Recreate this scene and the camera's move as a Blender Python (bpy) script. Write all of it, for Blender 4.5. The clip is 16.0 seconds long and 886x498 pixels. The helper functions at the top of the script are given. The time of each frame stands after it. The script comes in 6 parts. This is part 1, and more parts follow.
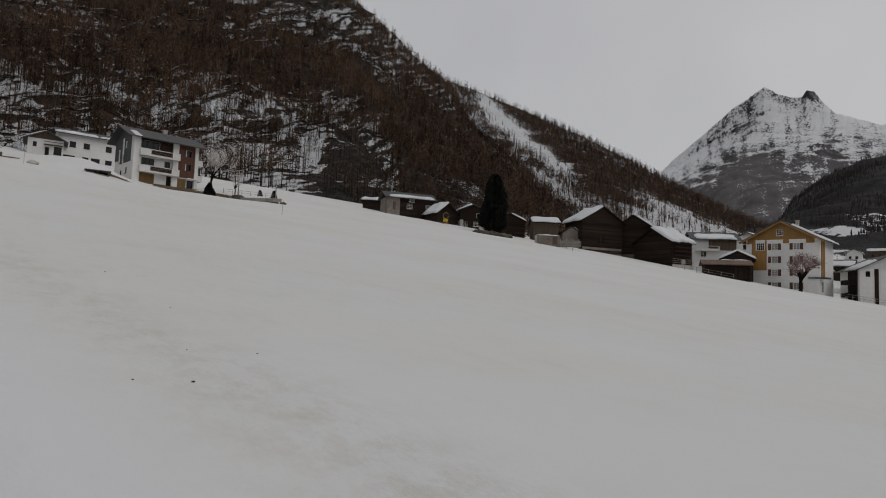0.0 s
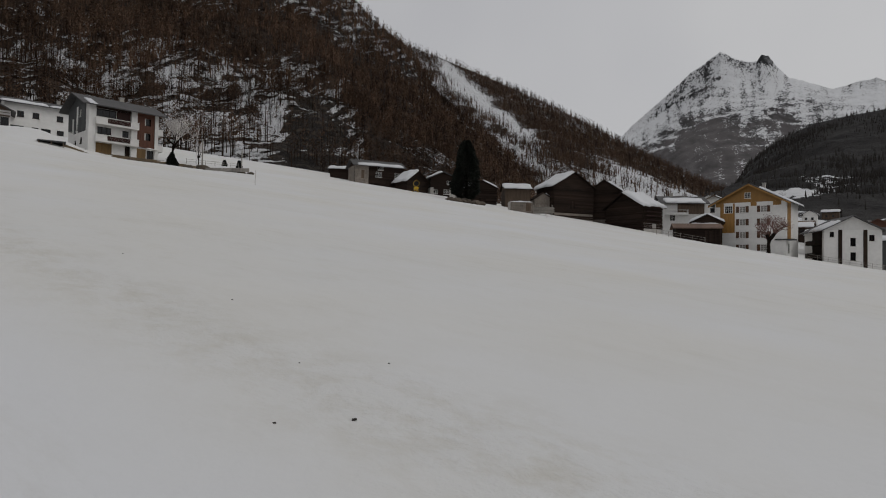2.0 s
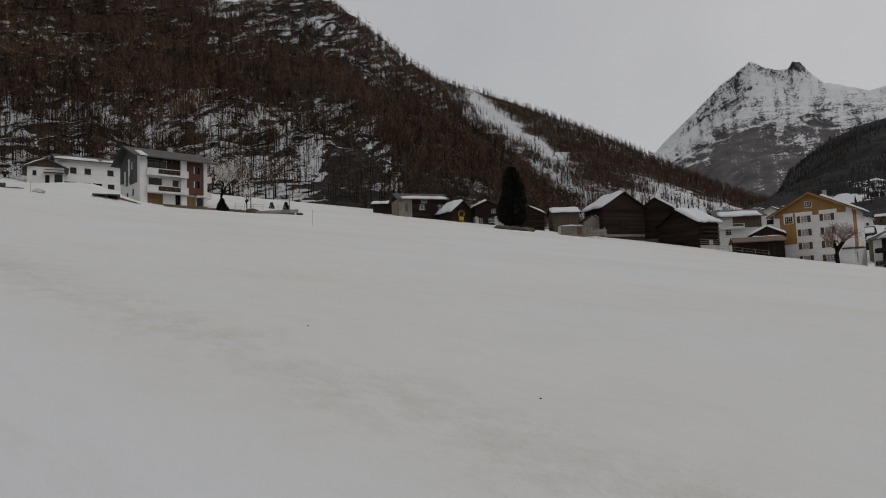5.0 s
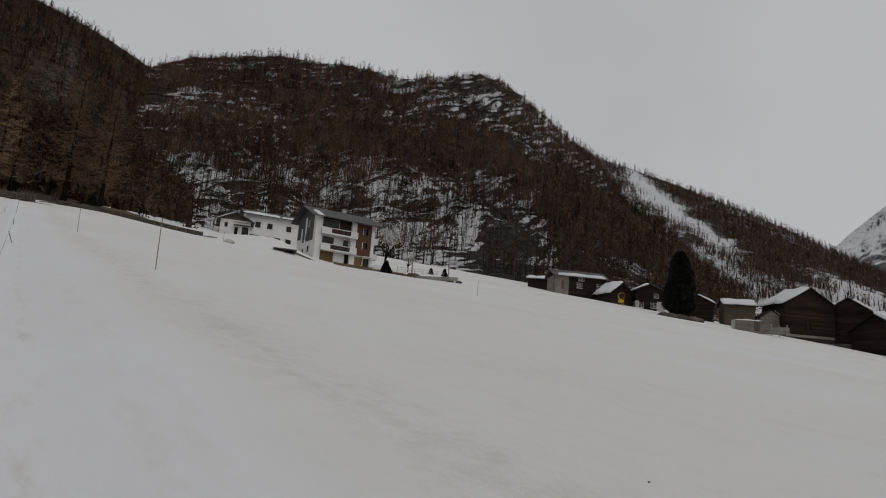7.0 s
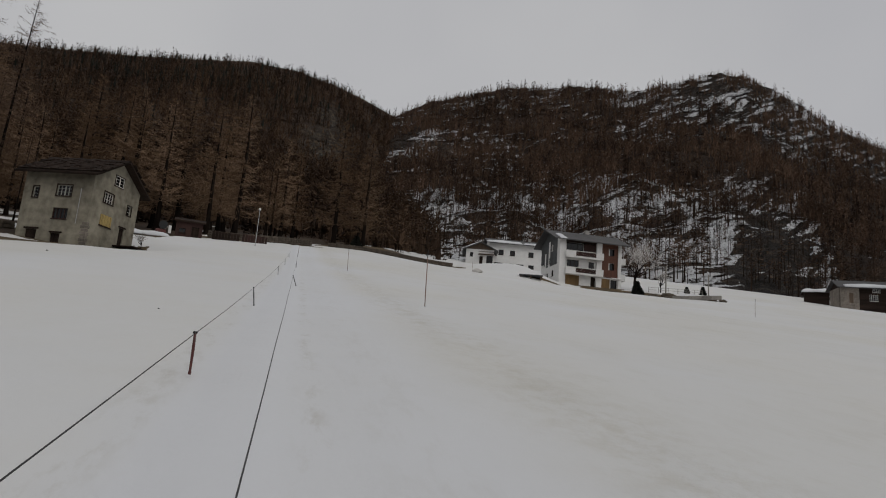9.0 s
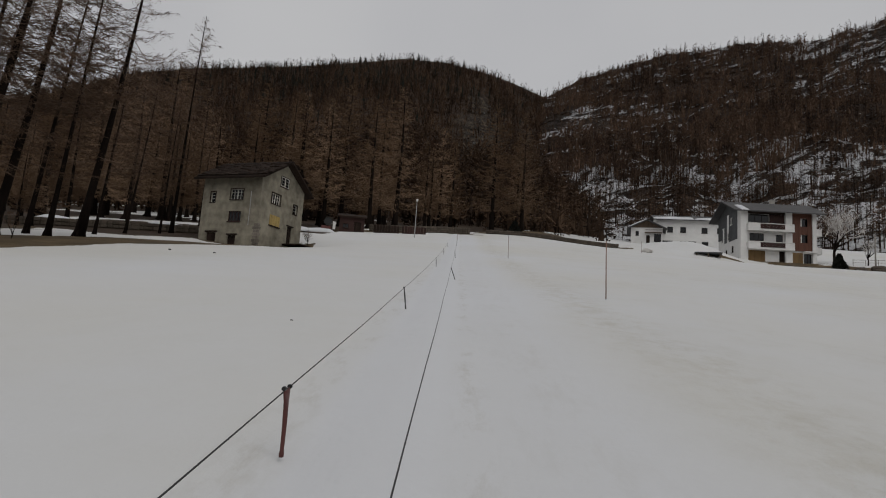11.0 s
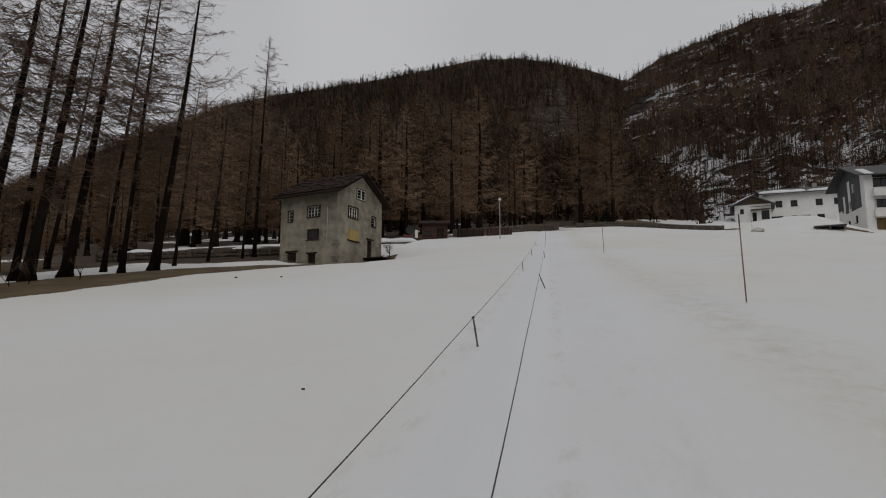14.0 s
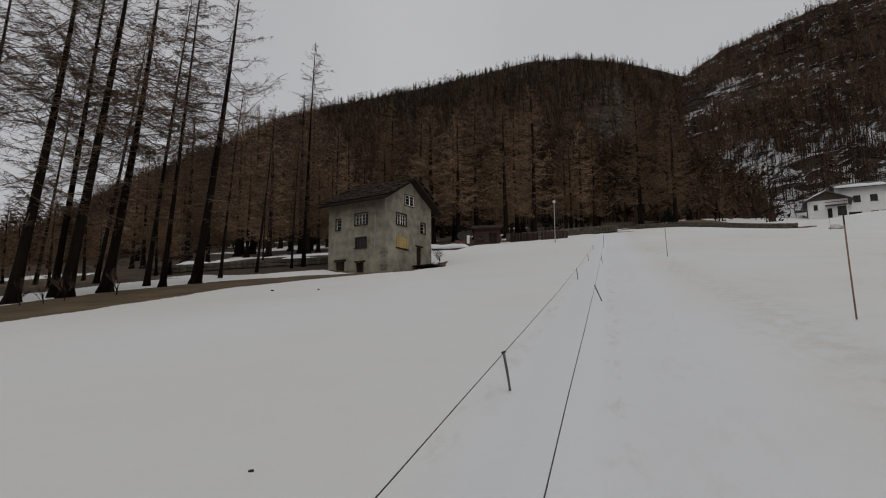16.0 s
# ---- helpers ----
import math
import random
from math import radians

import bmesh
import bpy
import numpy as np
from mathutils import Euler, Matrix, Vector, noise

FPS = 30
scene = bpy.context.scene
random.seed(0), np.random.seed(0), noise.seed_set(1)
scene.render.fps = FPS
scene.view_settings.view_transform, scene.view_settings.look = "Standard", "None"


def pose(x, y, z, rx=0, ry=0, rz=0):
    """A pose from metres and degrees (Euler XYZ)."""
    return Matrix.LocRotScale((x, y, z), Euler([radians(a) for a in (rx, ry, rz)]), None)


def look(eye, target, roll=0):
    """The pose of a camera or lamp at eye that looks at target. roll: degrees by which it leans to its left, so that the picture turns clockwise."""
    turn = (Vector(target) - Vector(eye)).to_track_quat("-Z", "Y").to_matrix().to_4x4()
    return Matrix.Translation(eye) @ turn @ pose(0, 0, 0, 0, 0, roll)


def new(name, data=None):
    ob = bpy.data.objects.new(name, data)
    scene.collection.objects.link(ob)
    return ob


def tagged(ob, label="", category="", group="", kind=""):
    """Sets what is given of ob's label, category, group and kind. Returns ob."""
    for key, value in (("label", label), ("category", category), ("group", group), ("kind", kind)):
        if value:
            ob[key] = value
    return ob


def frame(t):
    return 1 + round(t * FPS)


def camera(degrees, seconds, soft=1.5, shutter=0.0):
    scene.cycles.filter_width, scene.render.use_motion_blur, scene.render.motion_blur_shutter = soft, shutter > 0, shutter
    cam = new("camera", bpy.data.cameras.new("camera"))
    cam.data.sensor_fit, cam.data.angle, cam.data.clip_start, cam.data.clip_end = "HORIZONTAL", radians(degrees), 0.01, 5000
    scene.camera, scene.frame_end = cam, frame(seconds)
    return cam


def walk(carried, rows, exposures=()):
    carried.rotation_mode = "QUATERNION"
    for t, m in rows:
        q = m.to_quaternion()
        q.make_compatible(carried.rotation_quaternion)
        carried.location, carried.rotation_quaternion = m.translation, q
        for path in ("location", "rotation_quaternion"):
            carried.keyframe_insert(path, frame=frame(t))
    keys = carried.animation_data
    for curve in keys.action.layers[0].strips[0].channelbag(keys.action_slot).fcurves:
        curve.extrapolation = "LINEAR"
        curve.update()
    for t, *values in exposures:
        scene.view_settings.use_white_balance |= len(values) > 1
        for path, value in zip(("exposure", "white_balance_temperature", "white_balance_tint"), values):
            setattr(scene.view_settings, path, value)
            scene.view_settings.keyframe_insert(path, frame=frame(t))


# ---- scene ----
EXPOSURE = 0.0
cam = camera(68.57, 16.0, 1.05)
walk(cam, [
    (0.0, pose(-0.01, 0.10, 0.20, 94.50, -2.25, -46.89)),
    (0.5, pose(-0.03, 0.88, 0.26, 94.25, -2.35, -47.76)),
    (1.0, pose(-0.01, 1.60, 0.31, 92.54, -2.15, -50.26)),
    (1.5, pose(0.01, 2.32, 0.34, 91.96, -1.24, -51.00)),
    (2.0, pose(0.04, 3.01, 0.33, 91.79, -0.96, -50.07)),
    (2.5, pose(0.03, 3.59, 0.32, 92.67, -1.26, -49.87)),
    (3.0, pose(0.03, 4.09, 0.32, 92.25, 0.26, -50.31)),
    (5.5, pose(-0.04, 7.79, 0.97, 95.49, 1.58, -45.35)),
    (6.0, pose(-0.17, 8.66, 1.17, 96.63, -1.25, -42.37)),
    (6.5, pose(-0.15, 9.39, 1.28, 98.56, -4.93, -39.00)),
    (7.0, pose(-0.06, 10.00, 1.31, 100.57, -4.41, -34.57)),
    (7.5, pose(-0.00, 10.65, 1.38, 102.00, -4.42, -31.49)),
    (8.0, pose(-0.01, 11.41, 1.55, 102.24, -3.73, -22.98)),
    (8.5, pose(-0.08, 12.20, 1.69, 101.91, -3.29, -16.25)),
    (9.0, pose(-0.10, 13.04, 1.81, 100.95, -4.54, -13.45)),
    (9.5, pose(-0.08, 13.95, 1.94, 99.38, -4.75, -10.08)),
    (10.0, pose(-0.04, 14.79, 2.11, 98.44, -5.43, -4.55)),
    (12.5, pose(0.00, 18.27, 2.78, 99.35, -2.50, 3.36)),
    (13.0, pose(0.04, 18.88, 2.93, 99.43, -1.12, 2.97)),
    (13.5, pose(0.05, 19.48, 3.05, 99.02, -0.84, 3.04)),
    (14.0, pose(0.07, 20.02, 3.17, 98.41, -0.00, 9.32)),
    (14.5, pose(0.12, 20.51, 3.29, 98.29, -1.11, 13.96)),
    (15.0, pose(0.13, 21.08, 3.40, 99.01, -1.78, 14.31)),
    (15.5, pose(0.12, 21.70, 3.52, 99.06, -3.47, 14.50)),
    (16.0, pose(0.15, 22.32, 3.63, 98.86, 0.42, 14.43)),
], exposures=[(0.0, EXPOSURE), (16.0, EXPOSURE)])

# ---- light: an overcast late-winter day ----
world = bpy.data.worlds.new("overcast")
scene.world = world
world.use_nodes = True
wn, wl = world.node_tree.nodes, world.node_tree.links
wn.clear()
sky = wn.new("ShaderNodeTexSky")
sky.sky_type = "NISHITA"
sky.sun_disc = False
sky.sun_elevation = radians(48)
sky.sun_rotation = radians(150)
sky.air_density, sky.dust_density, sky.ozone_density = 1.0, 4.0, 1.0
grey = wn.new("ShaderNodeHueSaturation")
grey.inputs["Saturation"].default_value = 0.10
cover = wn.new("ShaderNodeMix")
cover.data_type = "RGBA"
cover.inputs["Factor"].default_value = 0.8
cloud_noise = wn.new("ShaderNodeTexNoise")
cloud_noise.inputs["Scale"].default_value = 2.2
cloud_noise.inputs["Detail"].default_value = 3.0
cloud_ramp = wn.new("ShaderNodeValToRGB")
cloud_ramp.color_ramp.elements[0].color = (4.7, 4.72, 4.95, 1)
cloud_ramp.color_ramp.elements[1].color = (5.5, 5.5, 5.6, 1)
cloud_ramp.color_ramp.elements[0].position = 0.3
cloud_ramp.color_ramp.elements[1].position = 0.7
wbg = wn.new("ShaderNodeBackground")
wbg.inputs["Strength"].default_value = 0.096
wout = wn.new("ShaderNodeOutputWorld")
wl.new(sky.outputs[0], grey.inputs["Color"])
wl.new(grey.outputs[0], cover.inputs["A"])
wl.new(cloud_noise.outputs["Fac"], cloud_ramp.inputs[0])
wl.new(cloud_ramp.outputs[0], cover.inputs["B"])
wl.new(cover.outputs["Result"], wbg.inputs["Color"])
wl.new(wbg.outputs[0], wout.inputs[0])
sun = new("sun", bpy.data.lights.new("sun", "SUN"))
sun.data.energy = 0.5
sun.data.angle = radians(30)
sun.data.color = (1.0, 0.97, 0.93)
sun.matrix_world = look((30, -50, 80), (0, 0, 0))


# ---- materials ----
def mat(name, base, rough=0.8, var=0.25, scale=2.0, bump=0.3, bump_scale=None, spec=0.3, second=None, stretch=(1, 1, 1), detail=6.0, island=False, distance=0.05):
    """A material with colour variation at two scales and a fine relief."""
    m = bpy.data.materials.new(name)
    m.use_nodes = True
    n, l = m.node_tree.nodes, m.node_tree.links
    b = n["Principled BSDF"]
    b.inputs["Roughness"].default_value = rough
    b.inputs["Specular IOR Level"].default_value = spec
    co = n.new("ShaderNodeTexCoord")
    mp = n.new("ShaderNodeMapping")
    mp.inputs["Scale"].default_value = stretch
    l.new(co.outputs["Object"], mp.inputs["Vector"])
    big = n.new("ShaderNodeTexNoise")
    big.inputs["Scale"].default_value = scale * 0.17
    big.inputs["Detail"].default_value = 3
    fine = n.new("ShaderNodeTexNoise")
    fine.inputs["Scale"].default_value = scale
    fine.inputs["Detail"].default_value = detail
    l.new(mp.outputs[0], big.inputs["Vector"])
    l.new(mp.outputs[0], fine.inputs["Vector"])
    other = second or tuple(c * (1 - var) for c in base)
    light = tuple(min(1.0, c * (1 + var * 0.5)) for c in base)
    mix1 = n.new("ShaderNodeMix")
    mix1.data_type = "RGBA"
    mix1.inputs["A"].default_value = (*other, 1)
    mix1.inputs["B"].default_value = (*light, 1)
    add = n.new("ShaderNodeMath")
    add.operation = "ADD"
    l.new(big.outputs["Fac"], add.inputs[0])
    l.new(fine.outputs["Fac"], add.inputs[1])
    ramp = n.new("ShaderNodeMapRange")
    ramp.inputs["From Min"].default_value = 0.65
    ramp.inputs["From Max"].default_value = 1.35
    l.new(add.outputs[0], ramp.inputs["Value"])
    l.new(ramp.outputs[0], mix1.inputs["Factor"])
    out = mix1.outputs["Result"]
    geo = n.new("ShaderNodeNewGeometry") if island else n.new("ShaderNodeObjectInfo")
    hs = n.new("ShaderNodeHueSaturation")
    rr = n.new("ShaderNodeMapRange")
    rr.inputs["To Min"].default_value = 1 - var * 0.6
    rr.inputs["To Max"].default_value = 1 + var * 0.6
    l.new(geo.outputs["Random Per Island" if island else "Random"], rr.inputs["Value"])
    l.new(rr.outputs[0], hs.inputs["Value"])
    l.new(out, hs.inputs["Color"])
    l.new(hs.outputs[0], b.inputs["Base Color"])
    if bump:
        bn = n.new("ShaderNodeBump")
        bn.inputs["Strength"].default_value = bump
        bn.inputs["Distance"].default_value = distance
        bt = n.new("ShaderNodeTexNoise")
        bt.inputs["Scale"].default_value = bump_scale or scale * 3
        bt.inputs["Detail"].default_value = 5
        l.new(mp.outputs[0], bt.inputs["Vector"])
        l.new(bt.outputs["Fac"], bn.inputs["Height"])
        l.new(bn.outputs[0], b.inputs["Normal"])
    return m


def cover_mat(name, floor_a, floor_b, rock, snow, scale, ground=False, banding=(0.8, 0.8, 2.2), fine=6.0):
    """Terrain: snow laid over soil or rock by the mesh's own cover layer, broken up by noise at two scales."""
    m = bpy.data.materials.new(name)
    m.use_nodes = True
    n, l = m.node_tree.nodes, m.node_tree.links
    b = n["Principled BSDF"]
    b.inputs["Roughness"].default_value = 0.85
    b.inputs["Specular IOR Level"].default_value = 0.15
    co = n.new("ShaderNodeTexCoord")
    at = n.new("ShaderNodeAttribute")
    at.attribute_name = "cover"
    sep = n.new("ShaderNodeSeparateColor")
    l.new(at.outputs["Color"], sep.inputs[0])

    def tex(s, d=6.0, r=0.6, stretch=None):
        t = n.new("ShaderNodeTexNoise")
        t.inputs["Scale"].default_value = s
        t.inputs["Detail"].default_value = d
        t.inputs["Roughness"].default_value = r
        if stretch:
            mp = n.new("ShaderNodeMapping")
            mp.inputs["Scale"].default_value = stretch
            l.new(co.outputs["Object"], mp.inputs["Vector"])
            l.new(mp.outputs[0], t.inputs["Vector"])
        else:
            l.new(co.outputs["Object"], t.inputs["Vector"])
        return t.outputs["Fac"]

    def rgb(fac, a, c):
        x = n.new("ShaderNodeMix")
        x.data_type = "RGBA"
        for key, v in (("Factor", fac), ("A", a), ("B", c)):
            if hasattr(v, "node"):
                l.new(v, x.inputs[key])
            else:
                x.inputs[key].default_value = v if key == "Factor" else (*v, 1)
        return x.outputs["Result"]

    def ranged(v, lo, hi, a=0.0, c=1.0):
        x = n.new("ShaderNodeMapRange")
        l.new(v, x.inputs["Value"])
        for key, q in (("From Min", lo), ("From Max", hi), ("To Min", a), ("To Max", c)):
            x.inputs[key].default_value = q
        return x.outputs[0]

    def arith(op, a, c):
        x = n.new("ShaderNodeMath")
        x.operation = op
        for i, v in enumerate((a, c)):
            if hasattr(v, "node"):
                l.new(v, x.inputs[i])
            else:
                x.inputs[i].default_value = v
        return x.outputs[0]

    n1, n2 = tex(scale), tex(scale * fine)
    soil = rgb(ranged(n1, 0.35, 0.65), floor_a, floor_b)
    # mottled stone; its near-black end stands in for shading on the crags
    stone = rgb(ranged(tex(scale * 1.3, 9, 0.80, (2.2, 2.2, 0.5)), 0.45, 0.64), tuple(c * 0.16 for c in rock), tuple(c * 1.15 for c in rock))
    # dark cracks down the rock: crevice shade put into the colour
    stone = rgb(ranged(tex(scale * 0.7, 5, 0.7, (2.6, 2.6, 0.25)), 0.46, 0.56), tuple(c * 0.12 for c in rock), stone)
    land = rgb(sep.outputs["Green"], soil, stone)
    if ground:
        # needle litter under the trees
        land = rgb(sep.outputs["Blue"], land, rgb(ranged(n2, 0.35, 0.65), (0.022, 0.015, 0.010), (0.060, 0.040, 0.025)))
    if ground:
        tracks = tex(0.7, 6, 0.7, (1.0, 0.33, 1.0))
        blot = tex(0.06, 6, 0.65)
        fine = tex(1.8, 7, 0.72, (1.0, 0.5, 1.0))
        # the churned strip beside the tow track, and the cleaner track itself
        xyz = n.new("ShaderNodeSeparateXYZ")
        l.new(co.outputs["Object"], xyz.inputs[0])
        off = arith("ADD", arith("SUBTRACT", xyz.outputs["X"], 3.9), arith("MULTIPLY", tex(0.25, 3, 0.5), 1.2))
        strip = arith("POWER", 2.718, arith("MULTIPLY", arith("MULTIPLY", off, off), -1.3))
        right = ranged(xyz.outputs["X"], 1.6, 4.0)
        churn = tex(2.6, 6, 0.7, (1.0, 0.75, 1.0))
        white = rgb(ranged(blot, 0.35, 0.68), snow, tuple(c * k for c, k in zip(snow, (0.938, 0.917, 0.855))))
        white = rgb(arith("MULTIPLY", arith("MULTIPLY", ranged(tracks, 0.50, 0.70), ranged(blot, 0.42, 0.60)), arith("ADD", arith("MULTIPLY", right, 0.20), 0.10)), white, (0.40, 0.38, 0.33))
        white = rgb(arith("MULTIPLY", arith("MULTIPLY", ranged(fine, 0.52, 0.74), ranged(blot, 0.40, 0.58)), arith("ADD", arith("MULTIPLY", right, 0.26), 0.12)), white, (0.42, 0.40, 0.35))
        white = rgb(arith("MULTIPLY", arith("MULTIPLY", ranged(churn, 0.44, 0.66), strip), 0.55), white, (0.44, 0.415, 0.36))
        # the clean lane between the ropes, and dirt scuffed along both of its edges
        def rib(centre, half):
            d = arith("DIVIDE", arith("SUBTRACT", xyz.outputs["X"], centre), half)
            return arith("POWER", 2.718, arith("MULTIPLY", arith("MULTIPLY", d, d), -1.0))
        clean = arith("MULTIPLY", ranged(xyz.outputs["X"], -1.6, -1.0), ranged(xyz.outputs["X"], 2.7, 1.5))
        white = rgb(arith("MULTIPLY", clean, 0.60), white, (0.605, 0.612, 0.629))
        white = rgb(arith("MULTIPLY", arith("SUBTRACT", 1.0, clean), ranged(tex(0.11, 4, 0.6), 0.35, 0.65, 0.08, 0.42)), white, (0.600, 0.584, 0.545))
        lane = arith("MULTIPLY", ranged(xyz.outputs["X"], -1.25, -0.85), ranged(xyz.outputs["X"], 0.15, -0.15))
        white = rgb(arith("MULTIPLY", lane, 0.45), white, (0.612, 0.621, 0.641))
        scuff = tex(3.2, 6, 0.72, (1.0, 0.22, 1.0))
        edges = arith("ADD", rib(-1.34, 0.20), arith("ADD", rib(0.20, 0.14), arith("MULTIPLY", rib(1.0, 0.5), 0.35)))
        white = rgb(arith("MULTIPLY", arith("MULTIPLY", ranged(scuff, 0.50, 0.68), edges), 0.50), white, (0.42, 0.40, 0.36))
    else:
        white = rgb(ranged(n1, 0.3, 0.7), snow, tuple(c * 0.9 for c in snow))
    ledges = tex(scale * 4, 6, 0.65, (1, 1, 1) if ground else banding)
    mixed = arith("ADD", arith("MULTIPLY", n1, 0.35), arith("MULTIPLY", ledges, 0.9))
    mixed = arith("ADD", mixed, arith("MULTIPLY", n2, 0.35))
    edge = arith("SUBTRACT", arith("ADD", sep.outputs["Red"], mixed), 1.3)
    mask = ranged(edge, -0.02, 0.04)
    l.new(rgb(mask, land, white), b.inputs["Base Color"])
    bn = n.new("ShaderNodeBump")
    bn.inputs["Strength"].default_value = 0.5 if ground else 0.9
    bn.inputs["Distance"].default_value = 0.05 if ground else 3.0
    if ground:
        comb = n.new("ShaderNodeTexWave")
        comb.inputs["Scale"].default_value = 4.2
        comb.inputs["Distortion"].default_value = 1.5
        comb.inputs["Detail"].default_value = 2.0
        l.new(co.outputs["Object"], comb.inputs["Vector"])
        groomed = arith("MULTIPLY", arith("MULTIPLY", comb.outputs["Fac"], ranged(blot, 0.48, 0.58)), 0.025)
        lumps = arith("ADD", arith("MULTIPLY", arith("MULTIPLY", tex(0.9, 5, 0.6), ranged(blot, 0.42, 0.6)), 2.5), groomed)
    height = arith("ADD", tex(1.6 if ground else scale * 5, 7, 0.65), arith("MULTIPLY", mask, 0.35))
    if ground:
        height = arith("ADD", height, lumps)
        height = arith("SUBTRACT", height, arith("MULTIPLY", arith("MULTIPLY", churn, strip), 3.0))
    l.new(height, bn.inputs["Height"])
    l.new(bn.outputs[0], b.inputs["Normal"])
    return m


def forest_mat(name, dark, light, size):
    """Bare branches: colour shifts from tree to tree and from stand to stand, with random twigs."""
    m = bpy.data.materials.new(name)
    m.use_nodes = True
    n, l = m.node_tree.nodes, m.node_tree.links
    b = n["Principled BSDF"]
    b.inputs["Roughness"].default_value = 0.95
    b.inputs["Specular IOR Level"].default_value = 0.1
    co, geo = n.new("ShaderNodeTexCoord"), n.new("ShaderNodeNewGeometry")
    flat = n.new("ShaderNodeMapping")
    flat.inputs["Scale"].default_value = (1, 1, 0.25)
    l.new(co.outputs["Object"], flat.inputs["Vector"])
    total = None
    for scale, weight in ((1 / size, 1.0), (0.12 / size, 0.9)):
        t = n.new("ShaderNodeTexNoise")
        t.inputs["Scale"].default_value = scale
        t.inputs["Detail"].default_value = 3.0
        l.new(flat.outputs[0], t.inputs["Vector"])
        a = n.new("ShaderNodeMath")
        a.operation = "MULTIPLY_ADD"
        l.new(t.outputs["Fac"], a.inputs[0])
        a.inputs[1].default_value = weight
        if total:
            l.new(total, a.inputs[2])
        else:
            a.inputs[2].default_value = 0.0
        total = a.outputs[0]
    # each tree has a shade of its own; bark is darker than twigs
    own = n.new("ShaderNodeAttribute")
    own.attribute_name = "tint"
    for source, weight in ((own.outputs["Fac"], 0.45), (geo.outputs["Random Per Island"], 0.10)):
        a = n.new("ShaderNodeMath")
        a.operation = "MULTIPLY_ADD"
        l.new(source, a.inputs[0])
        a.inputs[1].default_value = weight
        l.new(total, a.inputs[2])
        total = a.outputs[0]
    r = n.new("ShaderNodeMapRange")
    l.new(total, r.inputs["Value"])
    r.inputs["From Min"].default_value = 0.92
    r.inputs["From Max"].default_value = 1.66
    x = n.new("ShaderNodeMix")
    x.data_type = "RGBA"
    x.inputs["A"].default_value = (*dark, 1)
    x.inputs["B"].default_value = (*light, 1)
    l.new(r.outputs[0], x.inputs["Factor"])
    l.new(x.outputs["Result"], b.inputs["Base Color"])
    return m


